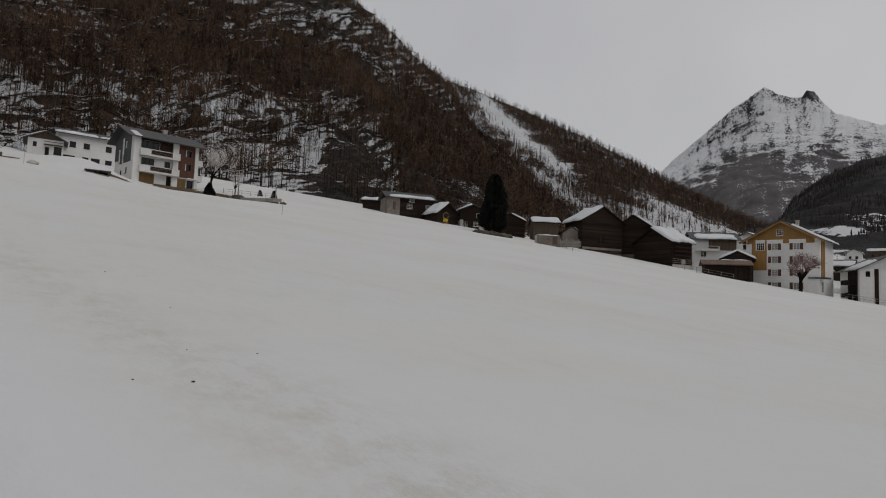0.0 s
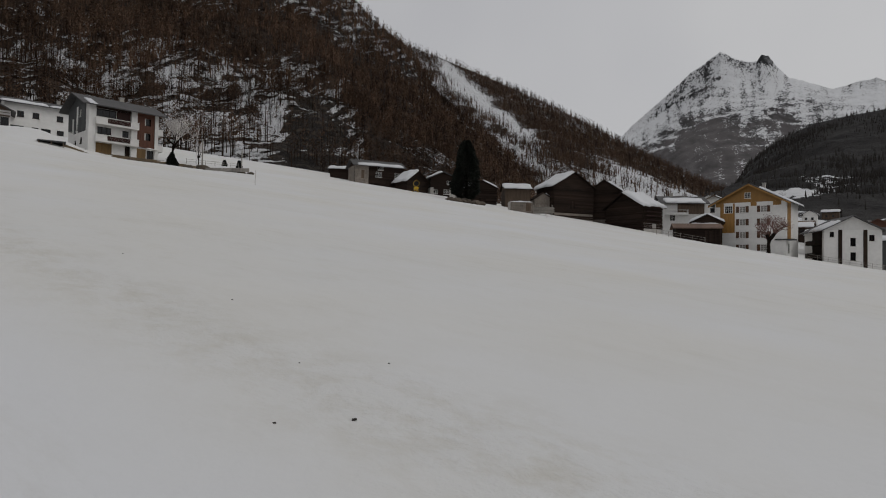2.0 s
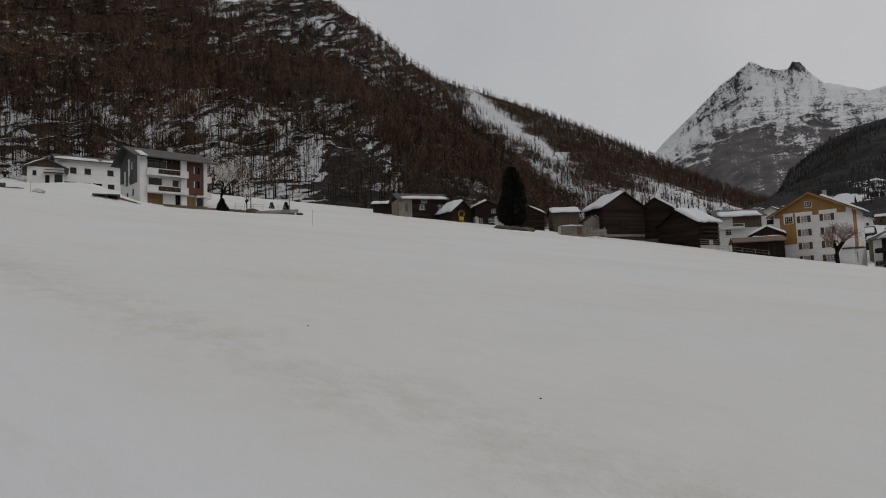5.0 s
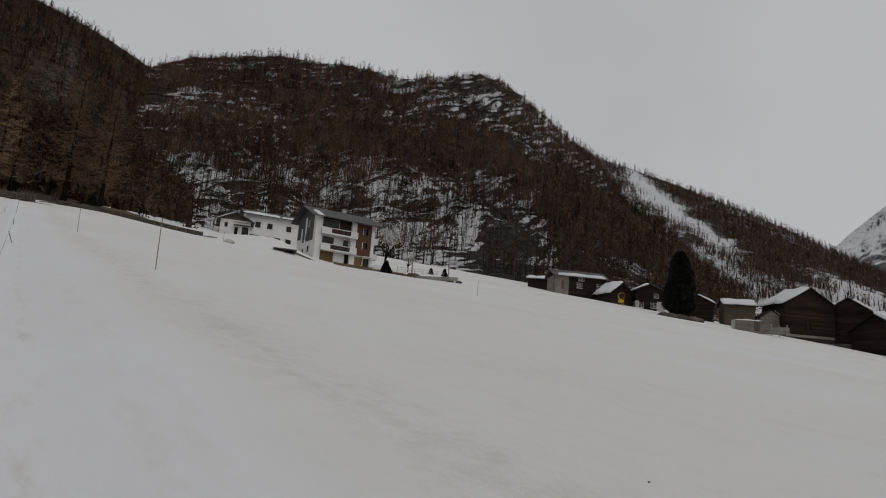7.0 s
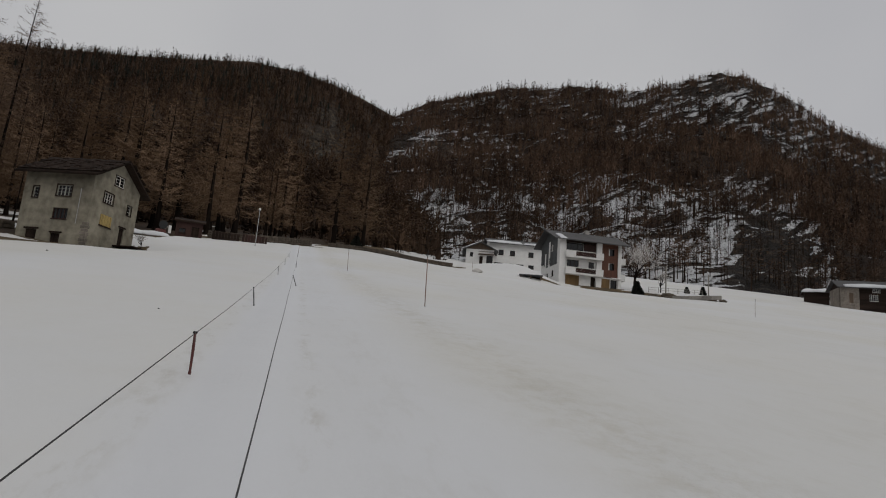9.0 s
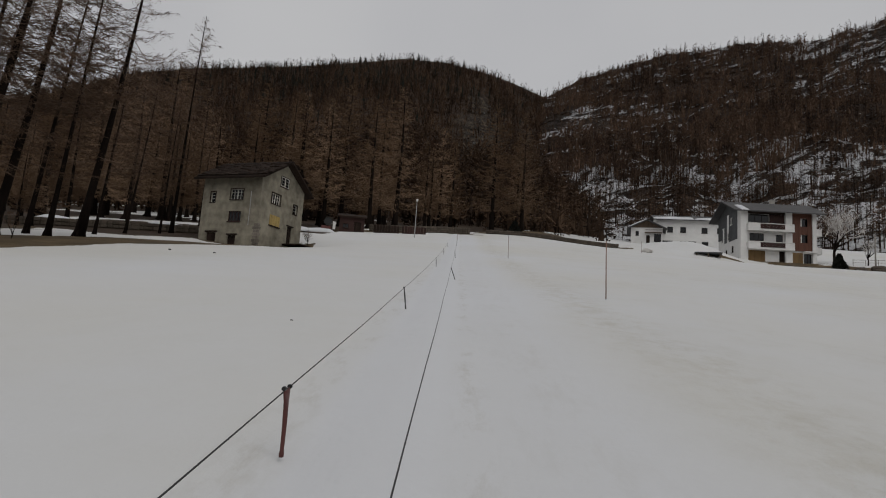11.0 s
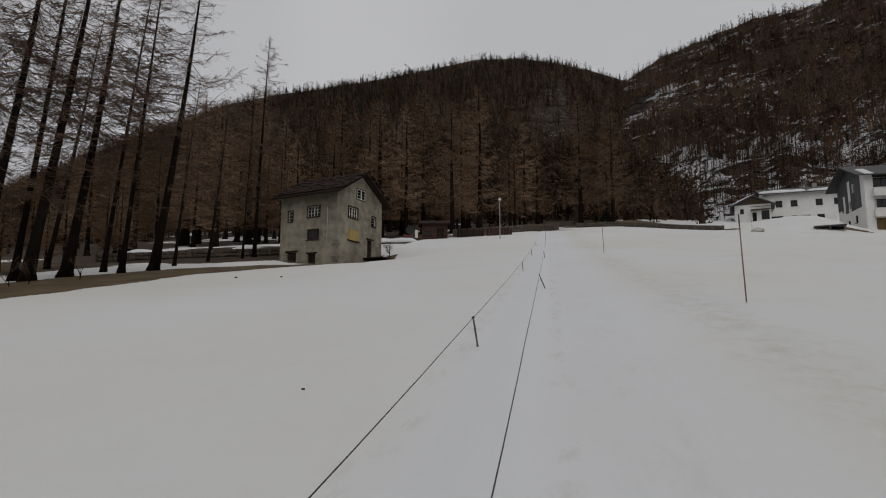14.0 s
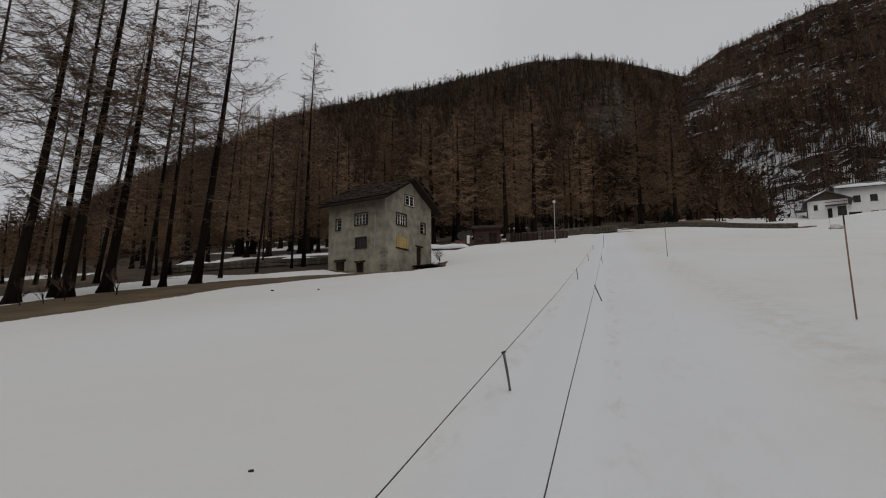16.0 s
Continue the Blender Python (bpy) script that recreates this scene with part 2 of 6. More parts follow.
SNOW = (0.60, 0.608, 0.622)
M = {
    "ground": cover_mat("piste_snow_and_grass", (0.058, 0.042, 0.023), (0.110, 0.078, 0.042), (0.22, 0.20, 0.18), SNOW, 0.5, ground=True),
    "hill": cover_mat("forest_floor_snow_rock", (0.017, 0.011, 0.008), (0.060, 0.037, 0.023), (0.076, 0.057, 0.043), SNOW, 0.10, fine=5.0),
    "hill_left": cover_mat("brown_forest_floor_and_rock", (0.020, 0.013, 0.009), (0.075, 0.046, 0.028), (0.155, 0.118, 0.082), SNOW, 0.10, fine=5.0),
    # distance haze is put into this rock colour, pale and slightly blue
    "far": cover_mat("hazy_far_mountain", (0.075, 0.07, 0.07), (0.12, 0.11, 0.11), (0.17, 0.17, 0.178), SNOW, 0.011, banding=(2.6, 2.6, 1.3), fine=22.0),
    "far_dark": cover_mat("far_dark_forest_floor", (0.012, 0.011, 0.011), (0.024, 0.022, 0.021), (0.06, 0.058, 0.055), SNOW, 0.02, fine=12.0),
    "snow": mat("roof_snow", SNOW, 0.9, 0.06, 1.5, 0.2),
    "white": mat("white_render", (0.72, 0.71, 0.69), 0.85, 0.12, 1.2, 0.15),
    "stone_render": mat("weathered_grey_render", (0.290, 0.265, 0.205), 0.95, 0.5, 1.6, 0.6, second=(0.120, 0.106, 0.080), distance=0.03),
    "rubble": mat("rubble_stone", (0.19, 0.165, 0.14), 0.95, 0.5, 3.0, 0.6),
    "orange": mat("honey_varnished_boards", (0.31, 0.165, 0.048), 0.5, 0.2, 2.0, 0.2, stretch=(6, 6, 0.6)),
    "tan_wood": mat("tan_boards", (0.19, 0.115, 0.045), 0.6, 0.25, 2.0, 0.2, stretch=(6, 6, 0.6)),
    "red_wood": mat("red_brown_boards", (0.105, 0.043, 0.026), 0.6, 0.25, 2.0, 0.2, stretch=(6, 6, 0.6)),
    "dark_wood": mat("sun_blackened_larch", (0.010, 0.0078, 0.0068), 0.85, 0.6, 1.6, 0.6, spec=0.1, second=(0.042, 0.027, 0.020), stretch=(0.25, 0.25, 4.5)),
    "brown_wood": mat("brown_weathered_boards", (0.12, 0.085, 0.06), 0.8, 0.4, 2.0, 0.4, stretch=(6, 6, 0.6)),
    "grey_wood": mat("grey_weathered_timber", (0.30, 0.28, 0.25), 0.85, 0.35, 3.0, 0.4),
    "slate": mat("dark_slate_roof", (0.062, 0.060, 0.060), 0.7, 0.3, 2.5, 0.3),
    "lichen": mat("brown_stone_slabs", (0.029, 0.020, 0.016), 0.9, 0.7, 2.5, 0.6, spec=0.05, second=(0.013, 0.010, 0.008)),
    "glass": mat("dark_window_glass", (0.008, 0.009, 0.010), 0.10, 0.1, 1.0, 0.0, spec=0.35),
    "old_trim": mat("flaking_white_paint", (0.58, 0.56, 0.51), 0.8, 0.3, 6.0, 0.2),
    "curtain": mat("curtained_window_glass", (0.30, 0.29, 0.27), 0.15, 0.35, 3.0, 0.0, spec=0.5),
    "trim": mat("white_painted_wood", (0.70, 0.69, 0.66), 0.6, 0.1, 3.0, 0.1),
    "shutter": mat("brown_shutter", (0.10, 0.05, 0.028), 0.6, 0.2, 4.0, 0.2),
    "bark": mat("dark_larch_bark", (0.014, 0.010, 0.0078), 0.95, 0.5, 5.0, 0.8, spec=0.05, stretch=(3, 3, 0.6)),
    "twig": mat("bare_brown_twigs", (0.12, 0.075, 0.048), 0.9, 0.4, 1.0, 0.0, island=True),
    "brush": mat("brown_larch_brush", (0.212, 0.135, 0.081), 0.95, 0.4, 0.3, 0.0),
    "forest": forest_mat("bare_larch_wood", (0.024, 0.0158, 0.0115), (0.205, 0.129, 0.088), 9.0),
    # same larch wood with the left mountainside's shade painted into darker tones
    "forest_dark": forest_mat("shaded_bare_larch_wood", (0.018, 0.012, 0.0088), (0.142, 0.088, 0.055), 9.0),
    # the far ridge's larches, greyed: haze mixed into their two tones
    "forest_far": forest_mat("hazy_far_larch_wood", (0.032, 0.022, 0.017), (0.165, 0.106, 0.073), 9.0),
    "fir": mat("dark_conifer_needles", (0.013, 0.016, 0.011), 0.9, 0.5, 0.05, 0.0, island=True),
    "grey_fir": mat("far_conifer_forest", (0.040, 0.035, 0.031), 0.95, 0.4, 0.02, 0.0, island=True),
    "steel": mat("black_wire_rope", (0.02, 0.02, 0.02), 0.5, 0.2, 5.0, 0.0),
    "pole": mat("orange_bamboo_pole", (0.20, 0.11, 0.075), 0.6, 0.3, 4.0, 0.0),
    "metal": mat("galvanised_steel", (0.40, 0.40, 0.40), 0.45, 0.15, 4.0, 0.1),
    "yellow": mat("yellow_painted_steel", (0.65, 0.42, 0.03), 0.45, 0.15, 4.0, 0.1),
    "yellow_board": mat("yellow_chipboard", (0.40, 0.29, 0.105), 0.7, 0.2, 3.0, 0.1),
    "rust": mat("rusty_sheet_roof", (0.17, 0.11, 0.08), 0.75, 0.4, 1.5, 0.2),
    "slate_wall": mat("dark_grey_shingles", (0.075, 0.078, 0.08), 0.8, 0.3, 2.5, 0.3),
    "red_plastic": mat("dark_red_plastic", (0.105, 0.036, 0.031), 0.5, 0.2, 6.0, 0.1),
    "grey_plastic": mat("dark_grey_plastic", (0.095, 0.094, 0.090), 0.5, 0.2, 6.0, 0.1),
    "dirt": mat("dark_earth", (0.05, 0.042, 0.035), 0.95, 0.4, 20.0, 0.4),
    "bank_stone": mat("brown_field_stone", (0.090, 0.073, 0.056), 0.95, 0.45, 1.5, 0.5),
    "red_dark": mat("dark_red_boards", (0.040, 0.018, 0.014), 0.75, 0.4, 2.0, 0.3, stretch=(6, 6, 0.6)),
    "concrete": mat("pale_concrete", (0.45, 0.43, 0.40), 0.9, 0.25, 2.0, 0.3),
    "berry": mat("reddish_twigs", (0.20, 0.115, 0.10), 0.9, 0.3, 2.0, 0.0, island=True),
    "frost": mat("pale_bare_twigs", (0.68, 0.65, 0.62), 0.9, 0.3, 2.0, 0.0, island=True),
}


# ---- mesh helpers ----
def mesh_of(name, bm, material, smooth=False):
    me = bpy.data.meshes.new(name)
    bm.to_mesh(me)
    bm.free()
    me.materials.append(material)
    if smooth:
        me.shade_smooth()
    return me


def part(name, bm, material, parent=None, label="", smooth=False, m=None):
    ob = new(name, mesh_of(name, bm, material, smooth))
    if parent:
        ob.parent = parent
    if m is not None:
        ob.matrix_basis = m
    return tagged(ob, label)


def thing(name, m, label, category, group="", kind=""):
    ob = new(name)
    ob.empty_display_size = 0.2
    ob.matrix_basis = m
    return tagged(ob, label, category, group, kind)


def box(bm, x0, y0, z0, x1, y1, z1, m=None, bevel=0.0):
    g = bmesh.ops.create_cube(bm, size=1.0, matrix=Matrix.Translation(((x0 + x1) / 2, (y0 + y1) / 2, (z0 + z1) / 2)) @ Matrix.Diagonal((x1 - x0, y1 - y0, z1 - z0, 1)))
    vs = g["verts"]
    if bevel:
        es = list({e for v in vs for e in v.link_edges})
        r = bmesh.ops.bevel(bm, geom=es, offset=bevel, segments=1, affect="EDGES")
        vs = list({v for f in r["faces"] for v in f.verts})
    if m is not None:
        bmesh.ops.transform(bm, matrix=m, verts=vs)
    return vs


def tube(bm, pts, radii, sides=8, cap=True):
    """A tapered tube along points."""
    rings = []
    for i, p in enumerate(pts):
        p = Vector(p)
        a = Vector(pts[max(i - 1, 0)])
        c = Vector(pts[min(i + 1, len(pts) - 1)])
        d = (c - a).normalized()
        u = d.orthogonal().normalized() if i == 0 else (u - d * u.dot(d)).normalized()
        w = d.cross(u)
        rings.append([bm.verts.new(p + (u * math.cos(2 * math.pi * k / sides) + w * math.sin(2 * math.pi * k / sides)) * radii[i]) for k in range(sides)])
    for a, c in zip(rings, rings[1:]):
        for k in range(sides):
            bm.faces.new((a[k], a[(k + 1) % sides], c[(k + 1) % sides], c[k]))
    if cap:
        bm.faces.new(rings[0][::-1])
        bm.faces.new(rings[-1])


def from_arrays(name, verts, faces, material, smooth=False):
    """A mesh from numpy arrays; faces all have the same number of corners."""
    me = bpy.data.meshes.new(name)
    verts = np.asarray(verts, dtype=np.float32)
    faces = np.asarray(faces, dtype=np.int32)
    me.vertices.add(len(verts))
    me.vertices.foreach_set("co", verts.ravel())
    k = faces.shape[1]
    me.loops.add(faces.size)
    me.loops.foreach_set("vertex_index", faces.ravel())
    me.polygons.add(len(faces))
    me.polygons.foreach_set("loop_start", np.arange(0, faces.size, k, dtype=np.int32))
    me.polygons.foreach_set("loop_total", np.full(len(faces), k, dtype=np.int32))
    if smooth:
        me.polygons.foreach_set("use_smooth", np.ones(len(faces), dtype=bool))
    me.update(calc_edges=True)
    me.validate()
    me.materials.append(material)
    return me


def fbm(x, y, scale, octaves=5, seed=0.0):
    """Smooth value noise in numpy, about -1 to 1."""
    total, amp, norm = np.zeros_like(x, dtype=float), 1.0, 0.0
    for o in range(octaves):
        fx, fy = x / scale + seed * 17.3 + o * 31.7, y / scale - seed * 9.1 + o * 11.3
        ix, iy = np.floor(fx), np.floor(fy)
        tx, ty = fx - ix, fy - iy
        tx, ty = tx * tx * (3 - 2 * tx), ty * ty * (3 - 2 * ty)

        def h(a, b):
            v = np.sin(a * 127.1 + b * 311.7 + seed * 74.7) * 43758.5453
            return 2 * (v - np.floor(v)) - 1
        v = (h(ix, iy) * (1 - tx) + h(ix + 1, iy) * tx) * (1 - ty) + (h(ix, iy + 1) * (1 - tx) + h(ix + 1, iy + 1) * tx) * ty
        total, norm = total + v * amp, norm + amp
        amp, scale = amp * 0.5, scale * 0.5
    return total / norm * 1.6


def smooth(v, a, b):
    t = np.clip((v - a) / (b - a), 0, 1)
    return t * t * (3 - 2 * t)


# ---- the ground ----
# humps and hollows that carry the buildings: x, y, height, radius
BUMPS = [(46, 124, -1.2, 22.0), (48, 168, -1.2, 20.0), (140, 95, 1.2, 50.0), (0, 112, 0.8, 24.0), (-20, 77, -0.8, 12.0), (49, 115.0, 0.5, 4.5), (56, 115.0, 0.5, 4.5), (-17.3, 79.6, -0.9, 3.6), (37.3, 118.5, 2.3, 5.5), (30.5, 119.5, 1.1, 5.0), (13, 124, 1.2, 7.0), (54, 109.5, -0.8, 5.5), (46, 109.5, -0.7, 5.5)]


def ground_z(x, y):
    x, y = np.asarray(x, float), np.asarray(y, float)
    yy = np.clip(y, -260, 175)
    z = -1.65 + 0.152 * yy + 0.00025 * np.clip(yy, 0, 175) ** 2
    z = z + 0.06 * fbm(x, y, 9.0, 3, 2) * smooth(np.hypot(x, y - 11), 6, 40) + 0.015 * fbm(x, y, 2.2, 3, 5)
    z = z + 0.7 * fbm(x, y, 70.0, 3, 7) * smooth(np.hypot(x, y - 11), 130, 240)
    z = z + 0.075 * np.clip(x - 215, 0, 420)
    # the two trodden grooves under the tow ropes
    z = z - 0.07 * np.exp(-((x + 1.1) / 0.4) ** 2) - 0.06 * np.exp(-((x - 0.25) / 0.55) ** 2) + 0.03 * np.exp(-((x + 0.45) / 0.3) ** 2)
    z = z + 0.05 * fbm(x, y, 1.1, 3, 8) * np.exp(-((x - 3.3) / 0.8) ** 2)
    for bx, by, h, r in BUMPS:
        z = z + h * np.exp(-((x - bx) ** 2 + (y - by) ** 2) / (r * r))
    return z


def gz(x, y):
    return float(ground_z(np.array([x]), np.array([y]))[0])


def axis(lo, mid_lo, mid_hi, hi, step, far):
    mid = np.arange(mid_lo, mid_hi + step / 2, step)
    k = np.linspace(0, 1, far + 1)[1:] ** 2.2
    return np.concatenate([(mid_lo + (lo - mid_lo) * k)[::-1], mid, mid_hi + (hi - mid_hi) * k])


def build_ground():
    xs, ys = axis(-4200, -48, 70, 4200, 0.5, 80), axis(-4200, -8, 128, 4200, 0.5, 80)
    # a finer mesh along the tow track
    xs = np.sort(np.concatenate([xs, np.arange(-2.875, 7, 0.25)]))
    ys = np.sort(np.concatenate([ys, np.arange(-1.75, 45, 0.5)]))
    X, Y = np.meshgrid(xs, ys)
    Z = ground_z(X, Y)
    nx, ny = len(xs), len(ys)
    idx = np.arange(nx * ny).reshape(ny, nx)
    faces = np.stack([idx[:-1, :-1], idx[:-1, 1:], idx[1:, 1:], idx[1:, :-1]], -1).reshape(-1, 4)
    me = from_arrays("ground", np.stack([X, Y, Z], -1).reshape(-1, 3), faces, M["ground"], True)
    # bare grass: the bank along the wood, round the old house, the strip by the lane and the yard below the flats
    wob = 2.2 * fbm(X, Y, 11.0, 4, 3)
    edge_x = np.interp(Y, [0, 38, 52, 62, 68, 82], [-19.5, -18.4, -18.4, -14.5, -13.6, -14.5]) + wob * 0.15
    depth = np.interp(Y, [10, 38, 52, 60, 70, 84], [5.0, 6.0, 6.3, 6.0, 7.0, 5.5]) + 0.5 * wob
    bank = smooth(edge_x - X, -0.2, 0.4) * (1 - smooth(edge_x - X - depth, 0, 1.2))
    bank = bank * smooth(Y, -10, 0) * (1 - smooth(Y, 80, 86))
    grass = bank
    for gx, gy, rx, ry in GRASS:
        grass = np.maximum(grass, 1 - smooth(np.hypot((X - gx) / rx, (Y - gy) / ry) + 0.25 * fbm(X, Y, 4.0, 3, 9), 0.8, 1.0))
    # patchy thaw under the wood
    wood_floor = smooth(-X - np.interp(Y, [20, 60, 74, 82, 90, 120], [33, 31, 27, 23, 15, 12]), 0, 3) * smooth(Y, 0, 15) * (1 - smooth(Y, 200, 260))
    wood_floor = np.maximum(wood_floor, smooth(Y, 118, 126) * (1 - smooth(X, 8, 14)))
    thaw = fbm(X, Y, 13.0, 4, 19)
    litter = wood_floor * smooth(thaw, -0.55, -0.30)
    grass = np.maximum(grass, litter)
    cov = np.zeros((ny, nx, 4))
    cov[..., 0] = 1.0 - 1.15 * grass
    cov[..., 2] = litter
    cov[..., 3] = 1
    at = me.color_attributes.new("cover", "FLOAT_COLOR", "POINT")
    at.data.foreach_set("color", cov.astype(np.float32).ravel())
    return tagged(new("ground", me), "groomed grey-white snow slope with patches of brown grass", "snow slope", kind="structure")


GRASS = [(-21, 80, 5, 5), (-17.3, 77.9, 4.2, 2.6), (-13, 105.5, 10, 4.5), (-3, 111.5, 9, 3.0), (17, 117, 8, 2.2), (23, 115.4, 4, 1.2), (13, 123, 13, 6.5), (53, 117.2, 7.5, 2.4), (55, 112.6, 6.5, 2.0), (51, 114, 4, 1.4), (62, 110, 4, 1.5), (40, 113, 3, 1.0), (-42, 70, 9, 16), (-46, 40, 8, 18)]
build_ground()

# ---- mountains, described by their skylines: bearing and height in degrees as seen from the tow ----
CENTRE = Vector((0, 11, 1.8))


def skyline(points, az):
    a, e = zip(*points)
    return np.interp(az, a, e)


def turned(points):
    """The skyline's bearings and heights, brought to the tow line's own heading."""
    return [(a + 2.75, e + 0.22) for a, e in points]


class Hill:
    def __init__(self, name, points, r0, r1, rough, step, rows, seed, base_drop=3.0, power=1.0, jag=0.0, crag=6.0, ledge=(0.0, 20, 0.0), ribs=None, keen=4):
        self.crag, self.ledge, self.ribs, self.keen = crag, ledge, ribs, keen
        self.points, self.r0, self.r1, self.rough, self.seed, self.power, self.jag = points, r0, r1, rough, seed, power, jag
        self.az0, self.az1 = points[0][0], points[-1][0]
        self.name, self.step, self.rows, self.base_drop = name, step, rows, base_drop

    def at(self, az, u):
        """The place on the hill at a bearing and a fraction u of the way up."""
        az, u = np.asarray(az, float), np.asarray(u, float)
        broad = sum(skyline(self.points, az + k * 0.4) * (1 - abs(k) / 18) for k in range(-17, 18)) / 18
        w = np.clip(u, 0, 1) ** self.keen
        top = skyline(self.points, az) * w + broad * (1 - w) + self.jag * fbm(az * 10, az * 0, 6.0, 4, self.seed) * np.clip(u, 0, 1) ** 9
        r = self.r0 + (self.r1 - self.r0) * u
        a = np.radians(az)
        x0, y0 = CENTRE.x + self.r0 * np.sin(a), CENTRE.y + self.r0 * np.cos(a)
        e0 = np.degrees(np.arctan2(ground_z(x0, y0) - self.base_drop - CENTRE.z, self.r0))
        across, upward = a * self.r0 * 1.6, np.clip(u, 0, 1) * (self.r1 - self.r0) * 0.45
        crag = fbm(across, upward * 1.8, self.crag * 4.5, 5, self.seed + 3) * np.clip(u * 14, 0, 1) * np.clip((1 - u) * 14, 0, 1)
        r = r + self.crag * crag
        high, count, tilt = self.ledge
        if high:
            # rock steps, broken off sideways
            level = (e0 + (top - e0) * np.clip(u, 0, 1) ** self.power) * 9.0
            self.shelf = fbm(across * 1.2, (level + across * tilt) * 4.6, count, 5, self.seed + 5)
            r = r - high * self.shelf * (1 - (self.ribs(az, np.clip(u, 0, 1)) if self.ribs else 0)) * np.clip(u * 14, 0, 1) * np.clip((1 - u) * 14, 0, 1)
        if self.ribs:
            mask = self.ribs(az, np.clip(u, 0, 1))
            r = r - mask * (15 * (0.35 - np.abs(fbm(across, upward * 0.12, 16, 5, self.seed + 8))) + 3 * fbm(across, upward * 0.3, 6, 4, self.seed + 9))
        x, y = CENTRE.x + r * np.sin(a), CENTRE.y + r * np.cos(a)
        lump = fbm(x, y, self.rough * 9, 6, self.seed)
        lump = 0.6 * lump + 0.9 * (0.5 - np.abs(fbm(x, y, self.rough * 6, 5, self.seed + 0.5)))
        el = e0 + (top - e0) * np.clip(u, 0, 1) ** self.power
        z = CENTRE.z + r * np.tan(np.radians(el)) + self.rough * lump * np.clip(u * (1 - u) * 4, 0, 1)
        z = np.where(u > 1, z - (u - 1) * (self.r1 - self.r0) * 1.2, z)
        return x, y, z

    def build(self, material, cover, label):
        az = np.arange(self.az0, self.az1 + self.step / 2, self.step)
        u = np.concatenate([np.linspace(0, 1, self.rows), [1.15, 1.5]])
        A, U = np.meshgrid(az, u)
        x, y, z = self.at(A, U)
        na, nu = len(az), len(u)
        idx = np.arange(na * nu).reshape(nu, na)
        faces = np.stack([idx[:-1, :-1], idx[1:, :-1], idx[1:, 1:], idx[:-1, 1:]], -1).reshape(-1, 4)[:, ::-1]
        me = from_arrays(self.name, np.stack([x, y, z], -1).reshape(-1, 3), faces, material, True)
        me.flip_normals()
        P = np.stack([x, y, z], -1)
        across, up = np.gradient(P, axis=1), np.gradient(P, axis=0)
        nrm = np.cross(across, up)
        flat = np.abs(nrm[..., 2]) / (np.linalg.norm(nrm, axis=-1) + 1e-9)
        wide = np.pad(flat, 12, mode="edge").cumsum(0).cumsum(1)
        wide = (wide[24:, 24:] - wide[:-24, 24:] - wide[24:, :-24] + wide[:-24, :-24]) / 576
        flat = flat - wide
        flat = np.clip(flat / (flat.std() + 1e-9), -2, 2)
        snow, rock = cover(A, U, x, y, self.shelf if self.ledge[0] else flat)
        c = np.zeros((nu, na, 4))
        c[..., 0], c[..., 1], c[..., 3] = snow, rock, 1
        at = me.color_attributes.new("cover", "FLOAT_COLOR", "POINT")
        at.data.foreach_set("color", c.astype(np.float32).ravel())
        return tagged(new(self.name, me), label, "mountain", kind="structure")


def blob(a, u, ca, cu, ra, ru, tilt=0.0):
    """1 inside an ellipse in bearing and height, 0 outside."""
    a = a - 2.75
    da, du = a - ca, u - cu
    return np.exp(-((da / ra) ** 2 + ((du - tilt * da) / ru) ** 2))


hill_left = Hill("mountain_1", turned([(-100, 4), (-75, 6), (-50.6, 7.2), (-44.5, 12.2), (-39, 15.3), (-31, 19.5), (-26.5, 20.8), (-20, 22.1), (-15, 23.1), (-9, 24.2), (-5, 24.2), (-1.5, 23.6), (1.3, 22.8), (4.5, 21.6), (6, 17.5), (8, 12.5), (11, 6.0)]), 130, 700, 10, 0.2, 170, 1, power=0.9, ledge=(5.0, 9.0, -0.10))
hill_mid = Hill("mountain_2", turned([(-8, 13), (0, 19), (4.7, 21.9), (7.4, 23.2), (10.6, 24.0), (14.5, 24.8), (21, 25.1), (26, 24.6), (30.4, 25.2), (33.2, 25.6), (35.6, 24.9), (37.8, 23.6), (39.6, 22.3), (41, 21.0), (44.4, 18.7), (47, 15.0), (51.2, 11.8), (55.1, 8.6), (59, 5.0), (64, 1.0)]), 195, 700, 11, 0.11, 290, 2, power=0.85, jag=0.10, ledge=(4.0, 6.5, -0.30), ribs=lambda a, u: cliff_shape(a, u))
ridge_far = Hill("mountain_3", turned([(30, 19), (44.5, 18.8), (47.5, 17.8), (51.3, 16.4), (56, 14.4), (60.2, 12.3), (62, 11.2), (64.6, 9.8), (68.4, 7.6), (74, 5.0), (80, 3)]), 330, 1200, 12, 0.2, 100, 3, power=0.85)
peak = Hill("mountain_4", turned([(50, 6), (60, 9.5), (62.4, 11.0), (64.4, 12.8), (66.5, 14.5), (68.2, 16.0), (69.6, 16.8), (70.5, 17.4), (71.3, 16.9), (72.4, 16.4), (73.2, 16.4), (73.5, 16.8), (74.0, 16.7), (74.7, 15.7), (75.4, 14.9), (77.6, 14.1), (78.4, 13.7), (79.8, 14.0), (81.2, 14.2), (82.5, 13.5), (88, 13), (96, 10), (106, 6)]), 1700, 3600, 75, 0.08, 240, 4, power=0.95, jag=0.08, crag=85.0, keen=18)
